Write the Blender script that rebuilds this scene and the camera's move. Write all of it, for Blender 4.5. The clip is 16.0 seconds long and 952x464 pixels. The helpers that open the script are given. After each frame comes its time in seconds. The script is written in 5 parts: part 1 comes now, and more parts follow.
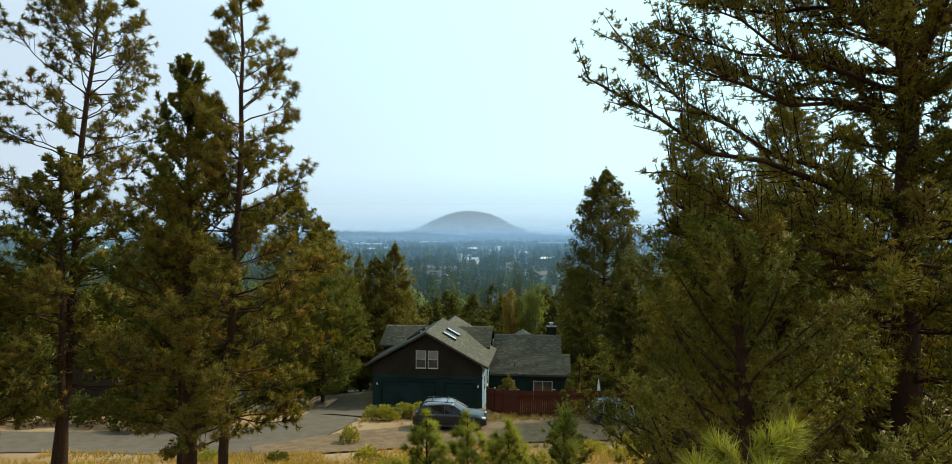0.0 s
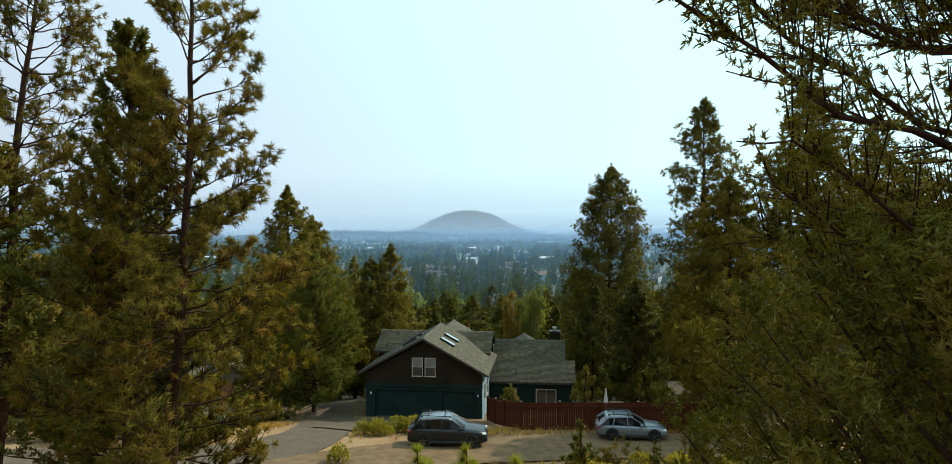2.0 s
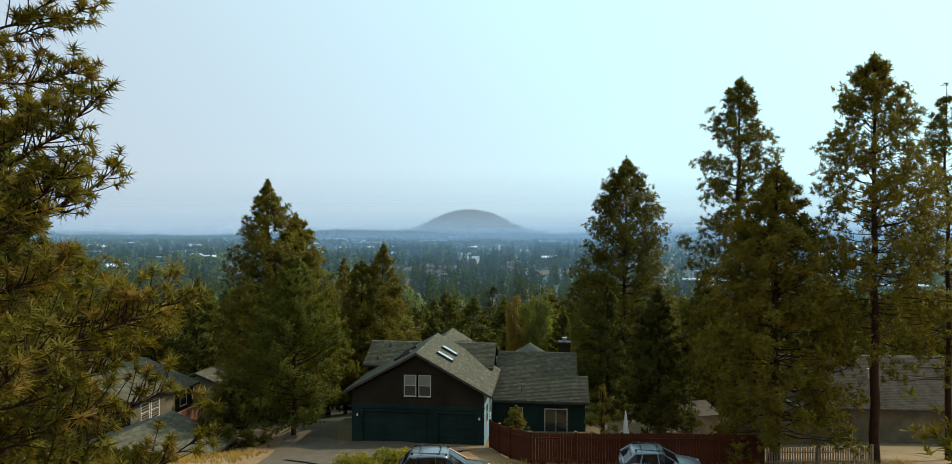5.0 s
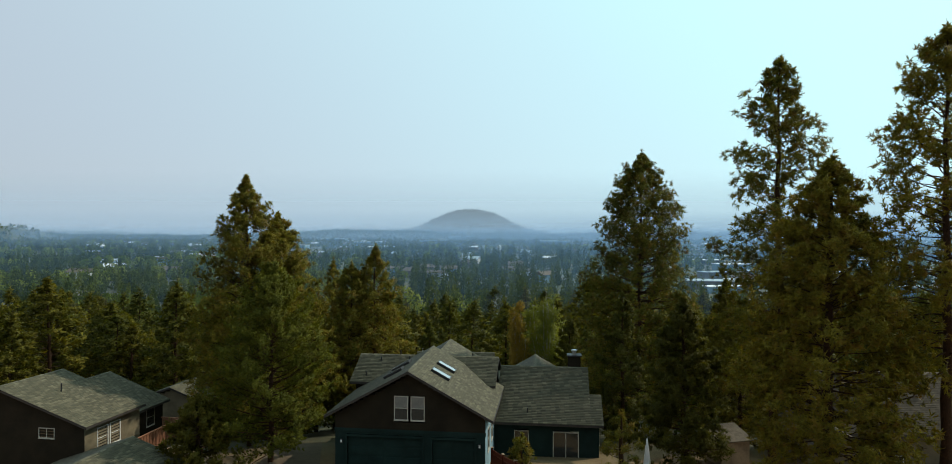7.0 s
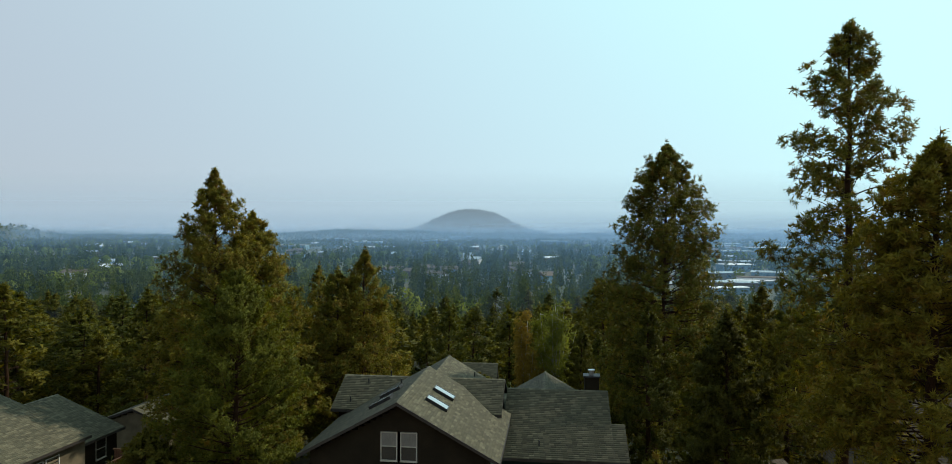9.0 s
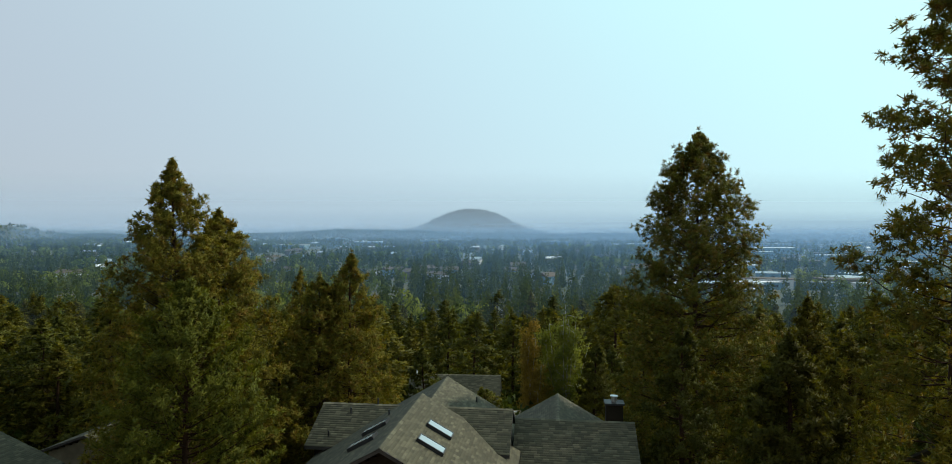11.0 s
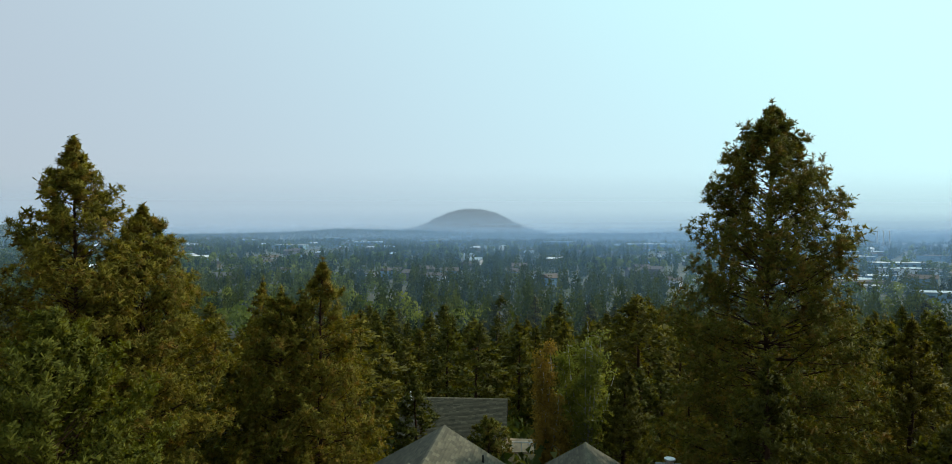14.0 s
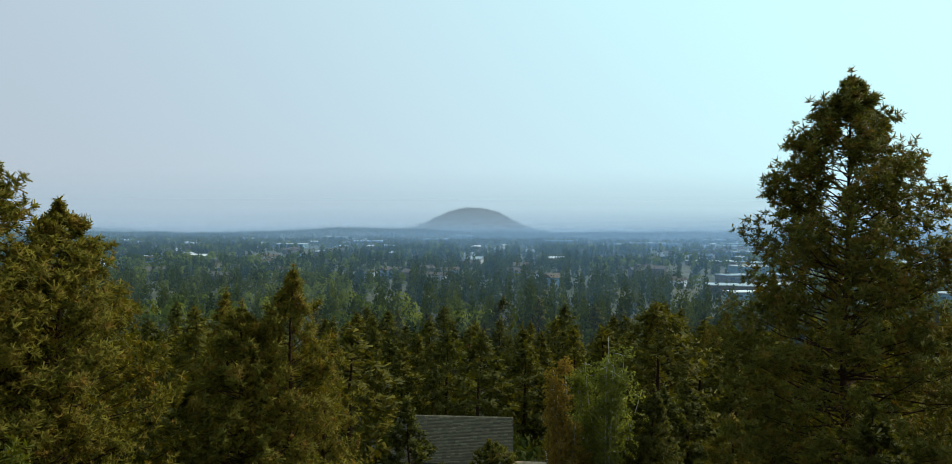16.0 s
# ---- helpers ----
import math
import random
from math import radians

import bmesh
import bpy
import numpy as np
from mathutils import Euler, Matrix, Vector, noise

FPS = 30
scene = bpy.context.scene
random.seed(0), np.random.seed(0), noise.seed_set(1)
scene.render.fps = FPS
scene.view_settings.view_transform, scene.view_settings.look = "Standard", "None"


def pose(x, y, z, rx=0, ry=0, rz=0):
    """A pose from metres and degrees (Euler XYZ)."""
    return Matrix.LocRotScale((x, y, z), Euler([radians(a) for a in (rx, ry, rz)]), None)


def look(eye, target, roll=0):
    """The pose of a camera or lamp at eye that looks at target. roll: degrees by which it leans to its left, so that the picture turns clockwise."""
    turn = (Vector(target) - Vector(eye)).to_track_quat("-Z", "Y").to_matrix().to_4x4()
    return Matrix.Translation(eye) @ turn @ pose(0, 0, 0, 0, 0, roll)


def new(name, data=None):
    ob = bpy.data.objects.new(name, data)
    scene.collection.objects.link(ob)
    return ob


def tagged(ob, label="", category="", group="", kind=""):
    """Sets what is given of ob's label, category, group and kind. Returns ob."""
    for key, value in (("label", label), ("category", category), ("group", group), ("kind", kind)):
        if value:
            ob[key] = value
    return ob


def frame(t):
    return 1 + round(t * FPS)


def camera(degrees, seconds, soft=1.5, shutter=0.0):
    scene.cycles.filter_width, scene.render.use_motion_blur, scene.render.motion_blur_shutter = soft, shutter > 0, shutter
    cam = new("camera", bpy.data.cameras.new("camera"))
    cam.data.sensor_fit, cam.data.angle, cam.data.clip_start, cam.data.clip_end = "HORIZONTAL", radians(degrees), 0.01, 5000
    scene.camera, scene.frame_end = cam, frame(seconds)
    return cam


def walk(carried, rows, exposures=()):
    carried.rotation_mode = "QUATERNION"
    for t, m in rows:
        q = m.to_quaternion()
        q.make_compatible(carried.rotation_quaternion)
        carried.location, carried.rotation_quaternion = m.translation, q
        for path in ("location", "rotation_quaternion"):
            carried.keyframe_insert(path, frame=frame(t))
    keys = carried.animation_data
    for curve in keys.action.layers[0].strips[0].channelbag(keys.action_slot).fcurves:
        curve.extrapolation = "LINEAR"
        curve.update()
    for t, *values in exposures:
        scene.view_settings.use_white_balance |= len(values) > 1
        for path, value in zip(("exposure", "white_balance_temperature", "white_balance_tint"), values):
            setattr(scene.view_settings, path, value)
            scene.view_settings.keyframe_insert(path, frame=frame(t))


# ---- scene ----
cam = camera(74.0, 16.0, soft=0.85)
METRES, EYE, TILT, LEAN, TURN = 43.0, 13.0, 0.0, 0.0, 0.0
ROWS = [
    (0.0, 0.0, 0.0, 0.0, 0.0, 0.0, -0.0),
    (0.5, -0.0004, 0.0145, 0.0002, -0.02, -0.01, 0.02),
    (1.0, -0.0004, 0.03, 0.0003, -0.01, -0.05, 0.02),
    (1.5, -0.0007, 0.0486, 0.0009, -0.03, -0.06, 0.02),
    (2.0, -0.0009, 0.0689, 0.0013, -0.08, -0.06, 0.03),
    (2.5, -0.0009, 0.0893, 0.0014, -0.08, -0.1, 0.06),
    (3.0, -0.0008, 0.1103, 0.0017, -0.06, -0.13, 0.05),
    (3.5, -0.0012, 0.1335, 0.0017, -0.06, -0.14, 0.04),
    (4.0, -0.0015, 0.1593, 0.0018, -0.04, -0.12, 0.01),
    (6.5, 0.001, 0.2982, 0.0039, 0.11, -0.2, -0.04),
    (7.0, 0.0004, 0.3332, 0.0046, 0.11, -0.17, -0.07),
    (7.5, -0.0006, 0.3702, 0.0051, 0.13, -0.13, -0.07),
    (8.0, -0.0008, 0.4079, 0.0057, 0.16, -0.16, -0.08),
    (8.5, -0.0011, 0.4457, 0.0067, 0.18, -0.18, -0.09),
    (9.0, -0.0024, 0.483, 0.0072, 0.19, -0.18, -0.09),
    (11.5, -0.0064, 0.668, 0.0095, 0.24, -0.19, -0.14),
    (12.0, -0.0078, 0.7049, 0.0099, 0.22, -0.17, -0.14),
    (12.5, -0.0092, 0.7419, 0.0103, 0.21, -0.16, -0.18),
    (13.0, -0.0099, 0.7789, 0.0111, 0.24, -0.18, -0.18),
    (13.5, -0.0118, 0.816, 0.0117, 0.23, -0.19, -0.2),
    (14.0, -0.0129, 0.8529, 0.0124, 0.25, -0.19, -0.22),
    (14.5, -0.0139, 0.8895, 0.013, 0.26, -0.22, -0.22),
    (15.0, -0.0148, 0.9263, 0.0136, 0.27, -0.23, -0.24),
    (15.5, -0.0157, 0.963, 0.0138, 0.33, -0.25, -0.26),
    (16.0, -0.0172, 0.9995, 0.0147, 0.32, -0.3, -0.28),
]
walk(cam, [(t, pose(0, 0, EYE, TILT, LEAN, TURN) @ pose(METRES * x, METRES * y, METRES * z, 90 + pitch, roll, yaw)) for t, x, y, z, yaw, pitch, roll in ROWS],
     exposures=[(0.0, 0.55), (3.0, 0.5), (4.2, 0.42), (6.3, 0.22), (9.0, 0.15), (16.0, 0.15)])
# ---- light ----
SUN_EL, SUN_AZ = 44.0, 69.0   # degrees above the horizon; degrees to the right of straight ahead (+y)
world = bpy.data.worlds.new("sky")
scene.world = world
world.use_nodes = True
wt = world.node_tree
sky = wt.nodes.new("ShaderNodeTexSky")
sky.sky_type = "NISHITA"
sky.sun_disc = False
sky.sun_elevation, sky.sun_rotation = radians(SUN_EL), radians(SUN_AZ)
sky.altitude, sky.air_density, sky.dust_density, sky.ozone_density = 1100.0, 1.0, 5.0, 2.0
# smoke whitens the sky: paler and brighter towards the sun, even elsewhere
wco = wt.nodes.new("ShaderNodeTexCoord")
wdot = wt.nodes.new("ShaderNodeVectorMath")
wdot.operation = "DOT_PRODUCT"
_se, _sa = radians(SUN_EL), radians(SUN_AZ)
SUN_DIR = Vector((math.sin(_sa) * math.cos(_se), math.cos(_sa) * math.cos(_se), math.sin(_se)))
# the smoke glows most where it is thickest under the sun
wdot.inputs[1].default_value = (math.sin(radians(60)) * math.cos(_se), math.cos(radians(60)) * math.cos(_se), math.sin(_se))
wt.links.new(wco.outputs["Generated"], wdot.inputs[0])
wmap = wt.nodes.new("ShaderNodeMapRange")
wmap.inputs["From Min"].default_value = -1.0
wt.links.new(wdot.outputs["Value"], wmap.inputs["Value"])
wramp = wt.nodes.new("ShaderNodeValToRGB")
wramp.color_ramp.interpolation = "B_SPLINE"
SMOKE_SKY = [(0.0, (0.362, 0.43, 0.485)), (0.47, (0.436, 0.508, 0.578)), (0.58, (0.466, 0.575, 0.655)), (0.69, (0.51, 0.68, 0.762)), (0.8, (0.555, 0.81, 0.88)), (0.88, (0.57, 0.94, 0.965)), (1.0, (0.68, 1.0, 1.0))]
while len(wramp.color_ramp.elements) < len(SMOKE_SKY):
    wramp.color_ramp.elements.new(0.5)
for _e, (_p, _k) in zip(wramp.color_ramp.elements, SMOKE_SKY):
    _e.position, _e.color = _p, (*_k, 1)
wt.links.new(wmap.outputs["Result"], wramp.inputs["Fac"])
wsc = wt.nodes.new("ShaderNodeVectorMath")
wsc.operation = "SCALE"
wsc.inputs["Scale"].default_value = 0.15
wt.links.new(sky.outputs["Color"], wsc.inputs[0])
wmix = wt.nodes.new("ShaderNodeMix")
wmix.data_type = "RGBA"
wmix.inputs[0].default_value = 0.93
wt.links.new(wsc.outputs["Vector"], wmix.inputs[6])
wt.links.new(wramp.outputs["Color"], wmix.inputs[7])
wbg = wt.nodes["Background"]
wbg.inputs["Strength"].default_value = 1.0
wt.links.new(wmix.outputs[2], wbg.inputs["Color"])

sun_data = bpy.data.lights.new("sun", "SUN")
sun_data.energy, sun_data.angle, sun_data.color = 2.7, radians(0.9), (1.0, 0.92, 0.77)
sun = new("sun", sun_data)
sun.matrix_world = look(SUN_DIR * 100, (0, 0, 0))


# ---- mesh tools ----
def mesh_np(name, verts, faces, material, smooth=False):
    """A mesh from arrays of vertices and of faces with equally many corners."""
    v, f = np.asarray(verts, dtype=np.float32), np.asarray(faces, dtype=np.int32)
    me = bpy.data.meshes.new(name)
    me.vertices.add(len(v))
    me.vertices.foreach_set("co", v.ravel())
    n = f.shape[1]
    me.loops.add(f.size)
    me.loops.foreach_set("vertex_index", f.ravel())
    me.polygons.add(len(f))
    me.polygons.foreach_set("loop_start", np.arange(0, f.size, n, dtype=np.int32))
    me.polygons.foreach_set("loop_total", np.full(len(f), n, dtype=np.int32))
    if smooth:
        me.polygons.foreach_set("use_smooth", np.ones(len(f), dtype=bool))
    me.update(calc_edges=True)
    me.materials.append(material)
    return me


def child(ob, parent):
    ob.parent = parent
    return ob


def part(name, bm, material, parent=None, label=""):
    """Links a bmesh as one mesh object under a thing."""
    me = bpy.data.meshes.new(name)
    bm.normal_update()
    bm.to_mesh(me)
    bm.free()
    me.materials.append(material)
    ob = new(name, me)
    if parent:
        ob.parent = parent
    if label:
        ob["label"] = label
    return ob


def thing(name, m, label, category, group="", kind=""):
    ob = new(name)
    ob.matrix_world = m
    return tagged(ob, label, category, group, kind)


def box(bm, lo, hi, bevel=0.0):
    lo, hi = Vector(lo), Vector(hi)
    made = bmesh.ops.create_cube(bm, size=1.0, matrix=Matrix.Translation((lo + hi) / 2) @ Matrix.Diagonal((*(hi - lo), 1)))
    if bevel:
        vs = made["verts"]
        es = {e for v in vs for e in v.link_edges}
        bmesh.ops.bevel(bm, geom=list(es), offset=bevel, segments=1, affect="EDGES")
    return bm


def boxes(*pairs, bevel=0.0):
    bm = bmesh.new()
    for lo, hi in pairs:
        box(bm, lo, hi, bevel)
    return bm


def poly_prism(bm, pts, axis, a, b):
    """Extrudes a 2D outline along an axis from a to b. axis 'y': pts are (x, z); axis 'x': pts are (y, z); axis 'z': pts are (x, y)."""
    def at(p, c):
        return {"y": (p[0], c, p[1]), "x": (c, p[0], p[1]), "z": (p[0], p[1], c)}[axis]
    va = [bm.verts.new(at(p, a)) for p in pts]
    vb = [bm.verts.new(at(p, b)) for p in pts]
    n = len(pts)
    bm.faces.new(va)
    bm.faces.new(vb[::-1])
    for i in range(n):
        bm.faces.new((va[(i + 1) % n], va[i], vb[i], vb[(i + 1) % n]))
    bmesh.ops.recalc_face_normals(bm, faces=bm.faces[:])
    return bm


def cylinder(bm, p, q, r, r2=None, sides=12):
    p, q = Vector(p), Vector(q)
    turn = (q - p).to_track_quat("Z", "Y").to_matrix().to_4x4()
    bmesh.ops.create_cone(bm, cap_ends=True, segments=sides, radius1=r, radius2=r if r2 is None else r2, depth=(q - p).length,
                          matrix=Matrix.Translation((p + q) / 2) @ turn)
    return bm


# ---- materials ----
def nodes_of(name):
    m = bpy.data.materials.new(name)
    m.use_nodes = True
    return m, m.node_tree, m.node_tree.nodes["Principled BSDF"]


def ramp(nt, source, stops):
    r = nt.nodes.new("ShaderNodeValToRGB")
    el = r.color_ramp.elements
    while len(el) < len(stops):
        el.new(0.5)
    for e, (p, c) in zip(el, stops):
        e.position, e.color = p, (*c, 1)
    nt.links.new(source, r.inputs["Fac"])
    return r.outputs["Color"]


def noise_of(nt, scale, detail=5.0, rough=0.6, source="Object", stretch=(1, 1, 1)):
    co = nt.nodes.new("ShaderNodeTexCoord")
    mp = nt.nodes.new("ShaderNodeMapping")
    mp.inputs["Scale"].default_value = stretch
    nt.links.new(co.outputs[source], mp.inputs["Vector"])
    n = nt.nodes.new("ShaderNodeTexNoise")
    n.inputs["Scale"].default_value, n.inputs["Detail"].default_value, n.inputs["Roughness"].default_value = scale, detail, rough
    nt.links.new(mp.outputs["Vector"], n.inputs["Vector"])
    return n.outputs["Fac"]


def mixed(nt, fac, a, b, mode="MIX"):
    m = nt.nodes.new("ShaderNodeMix")
    m.data_type, m.blend_type = "RGBA", mode
    for sock, val in ((m.inputs[0], fac), (m.inputs[6], a), (m.inputs[7], b)):
        if hasattr(val, "links"):
            nt.links.new(val, sock)
        else:
            sock.default_value = val if not isinstance(val, tuple) else (*val, 1)
    return m.outputs[2]


def bumped(nt, bsdf, height, strength, distance):
    b = nt.nodes.new("ShaderNodeBump")
    b.inputs["Strength"].default_value, b.inputs["Distance"].default_value = strength, distance
    nt.links.new(height, b.inputs["Height"])
    nt.links.new(b.outputs["Normal"], bsdf.inputs["Normal"])


def surface(name, c1, c2, scale=6.0, rough=0.8, metal=0.0, bump=0.3, depth=0.01, stretch=(1, 1, 1), stain=0.4):
    """A two-scale material: fine grain from c1 to c2, and broad stains."""
    m, nt, b = nodes_of(name)
    fine = noise_of(nt, scale * 6, 6, 0.65, stretch=stretch)
    broad = noise_of(nt, scale * 0.35, 4, 0.6)
    col = ramp(nt, fine, [(0.3, c1), (0.7, c2)])
    dark = ramp(nt, broad, [(0.35, (1 - stain,) * 3), (0.65, (1, 1, 1))])
    nt.links.new(mixed(nt, 1.0, col, dark, "MULTIPLY"), b.inputs["Base Color"])
    b.inputs["Roughness"].default_value, b.inputs["Metallic"].default_value = rough, metal
    b.inputs["Specular IOR Level"].default_value = 0.15 if rough > 0.6 else 0.4
    bumped(nt, b, fine, bump, depth)
    return m


def foliage(name, dark, mid, light, rust=None, translucent=0.3, scale=1.2, by_tree=False):
    """Needles or leaves: each blade its own tone, broad tone drifts through the crown, some light passes through."""
    m, nt, b = nodes_of(name)
    geo = nt.nodes.new("ShaderNodeNewGeometry")
    pick = geo.outputs["Random Per Island"]
    if by_tree:
        # far trees: one tone for each tree, a little of its own for each blade
        tone = nt.nodes.new("ShaderNodeAttribute")
        tone.attribute_name = "tone"
        pick = mixed(nt, 0.25, tone.outputs["Fac"], pick)
    col = ramp(nt, pick, [(0.0, dark), (0.55, mid), (1.0, light)])
    broad = noise_of(nt, scale, 3, 0.55)
    col = mixed(nt, 1.0, col, ramp(nt, broad, [(0.35, (0.72, 0.74, 0.7)), (0.65, (1.15, 1.1, 0.98))]), "MULTIPLY")
    info = nt.nodes.new("ShaderNodeObjectInfo")
    col = mixed(nt, 1.0, col, ramp(nt, info.outputs["Random"], [(0.0, (0.75, 0.82, 0.9)), (1.0, (1.2, 1.08, 0.85))]), "MULTIPLY")
    if rust:
        spots = ramp(nt, noise_of(nt, scale * 1.7, 2, 0.5), [(0.5, (0, 0, 0)), (0.72, (0.7, 0.7, 0.7))])
        col = mixed(nt, spots, col, rust)
    nt.links.new(col, b.inputs["Base Color"])
    b.inputs["Roughness"].default_value = 0.65
    b.inputs["Specular IOR Level"].default_value = 0.12
    tr = nt.nodes.new("ShaderNodeBsdfTranslucent")
    nt.links.new(mixed(nt, 1.0, col, (1.5, 1.4, 0.5), "MULTIPLY"), tr.inputs["Color"])
    mx = nt.nodes.new("ShaderNodeMixShader")
    mx.inputs["Fac"].default_value = translucent
    nt.links.new(b.outputs["BSDF"], mx.inputs[1])
    nt.links.new(tr.outputs["BSDF"], mx.inputs[2])
    nt.links.new(mx.outputs["Shader"], nt.nodes["Material Output"].inputs["Surface"])
    return m


M_NEEDLE = foliage("ponderosa_needles", (0.077, 0.071, 0.011), (0.118, 0.107, 0.0145), (0.19, 0.163, 0.026), rust=(0.23, 0.115, 0.022), translucent=0.34)
M_GROVE = foliage("grove_needles", (0.085, 0.081, 0.011), (0.13, 0.123, 0.0155), (0.2, 0.18, 0.027), rust=(0.21, 0.105, 0.019), translucent=0.32)
M_SAPLING = foliage("young_needles", (0.11, 0.14, 0.028), (0.18, 0.21, 0.04), (0.28, 0.3, 0.07), translucent=0.45)
M_JUNIPER = foliage("juniper_sprays", (0.075, 0.076, 0.011), (0.12, 0.118, 0.016), (0.19, 0.175, 0.03), rust=(0.22, 0.135, 0.026), scale=0.9, translucent=0.28)
M_SPRAYS = foliage("green_juniper_sprays", (0.072, 0.077, 0.009), (0.115, 0.12, 0.0145), (0.185, 0.183, 0.028), scale=0.9, translucent=0.34)
M_FIR = foliage("fir_needles", (0.06, 0.058, 0.009), (0.084, 0.08, 0.012), (0.115, 0.108, 0.018), scale=0.7, translucent=0.36)
M_WOOD = foliage("wood_needles", (0.055, 0.057, 0.01), (0.084, 0.085, 0.013), (0.13, 0.124, 0.021), scale=0.7, translucent=0.34)
M_BIRCH = foliage("birch_leaves", (0.17, 0.18, 0.036), (0.24, 0.25, 0.052), (0.34, 0.33, 0.08), translucent=0.5)
M_YELLOW = foliage("autumn_leaves", (0.24, 0.145, 0.025), (0.33, 0.2, 0.035), (0.42, 0.28, 0.055), translucent=0.45)
M_RED = foliage("red_leaves", (0.2, 0.045, 0.015), (0.28, 0.07, 0.02), (0.34, 0.1, 0.03), translucent=0.4)
M_FOREST = foliage("far_forest", (0.025, 0.04, 0.009), (0.05, 0.071, 0.015), (0.09, 0.11, 0.026), scale=0.03, by_tree=True)
M_GREENWOOD = foliage("far_broadleaf", (0.065, 0.095, 0.017), (0.11, 0.145, 0.025), (0.21, 0.24, 0.048), scale=0.05, translucent=0.45, by_tree=True)
M_BARK = surface("pine_bark", (0.025, 0.014, 0.007), (0.07, 0.035, 0.017), 5, 0.95, bump=0.8, depth=0.03, stretch=(1, 1, 0.3))
M_TWIG = surface("twig_bark", (0.06, 0.045, 0.03), (0.13, 0.09, 0.06), 8, 0.95)
M_PALEBARK = surface("birch_bark", (0.45, 0.42, 0.36), (0.7, 0.67, 0.6), 4, 0.8)
M_ASPHALT = surface("asphalt", (0.095, 0.074, 0.05), (0.15, 0.116, 0.08), 4, 0.9, bump=0.4, stain=0.25)
M_DRIVE = surface("gravel_drive", (0.14, 0.09, 0.048), (0.23, 0.15, 0.08), 5, 0.95, bump=0.6, stain=0.35)
M_GRASS = foliage("dry_grass", (0.32, 0.19, 0.045), (0.47, 0.3, 0.075), (0.6, 0.42, 0.13), translucent=0.3, scale=0.4)
M_BRUSH = foliage("rabbitbrush", (0.2, 0.2, 0.035), (0.36, 0.33, 0.055), (0.52, 0.45, 0.085), translucent=0.35, scale=0.8)


def ground_material():
    m, nt, b = nodes_of("dry_ground")
    fine = noise_of(nt, 9, 8, 0.7)
    broad = noise_of(nt, 0.22, 5, 0.6)
    col = ramp(nt, fine, [(0.3, (0.17, 0.1, 0.05)), (0.5, (0.28, 0.18, 0.085)), (0.72, (0.42, 0.29, 0.13))])
    patch = ramp(nt, broad, [(0.42, (0, 0, 0)), (0.62, (1, 1, 1))])
    col = mixed(nt, patch, col, mixed(nt, 1.0, col, (0.75, 0.55, 0.4), "MULTIPLY"))
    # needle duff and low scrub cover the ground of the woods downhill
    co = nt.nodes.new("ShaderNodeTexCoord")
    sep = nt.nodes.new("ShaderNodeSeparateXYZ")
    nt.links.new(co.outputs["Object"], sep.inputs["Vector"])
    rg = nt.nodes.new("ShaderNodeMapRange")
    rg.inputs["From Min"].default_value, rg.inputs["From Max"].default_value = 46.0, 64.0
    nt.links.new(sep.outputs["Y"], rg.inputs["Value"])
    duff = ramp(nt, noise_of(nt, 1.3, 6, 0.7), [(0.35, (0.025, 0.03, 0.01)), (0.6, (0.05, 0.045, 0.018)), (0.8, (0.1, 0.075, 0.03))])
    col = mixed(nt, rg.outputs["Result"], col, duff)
    # lawns, streets and dry lots between the trees of the town
    rt = nt.nodes.new("ShaderNodeMapRange")
    rt.inputs["From Min"].default_value, rt.inputs["From Max"].default_value = 250.0, 420.0
    nt.links.new(sep.outputs["Y"], rt.inputs["Value"])
    lots = ramp(nt, noise_of(nt, 0.045, 4, 0.6), [(0.35, (0.035, 0.05, 0.015)), (0.5, (0.06, 0.065, 0.028)), (0.62, (0.11, 0.095, 0.06)), (0.75, (0.06, 0.08, 0.022))])
    col = mixed(nt, rt.outputs["Result"], col, lots)
    nt.links.new(col, b.inputs["Base Color"])
    b.inputs["Roughness"].default_value = 1.0
    bumped(nt, b, fine, 0.8, 0.05)
    return m


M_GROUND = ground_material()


# ---- ground ----
PROFILE = [(-60, 13.0), (-20, 10.4), (0, 8.4), (10, 6.7), (18, 4.9), (26, 3.1), (31, 1.7), (35, 0.9), (43, 0.5), (47, -0.6), (52, -1.6),
           (60, -2.4), (75, -6.0), (100, -11.5), (150, -18.0), (260, -22.0), (6000, -22.0)]
_py, _pz = np.array([p[0] for p in PROFILE]), np.array([p[1] for p in PROFILE])


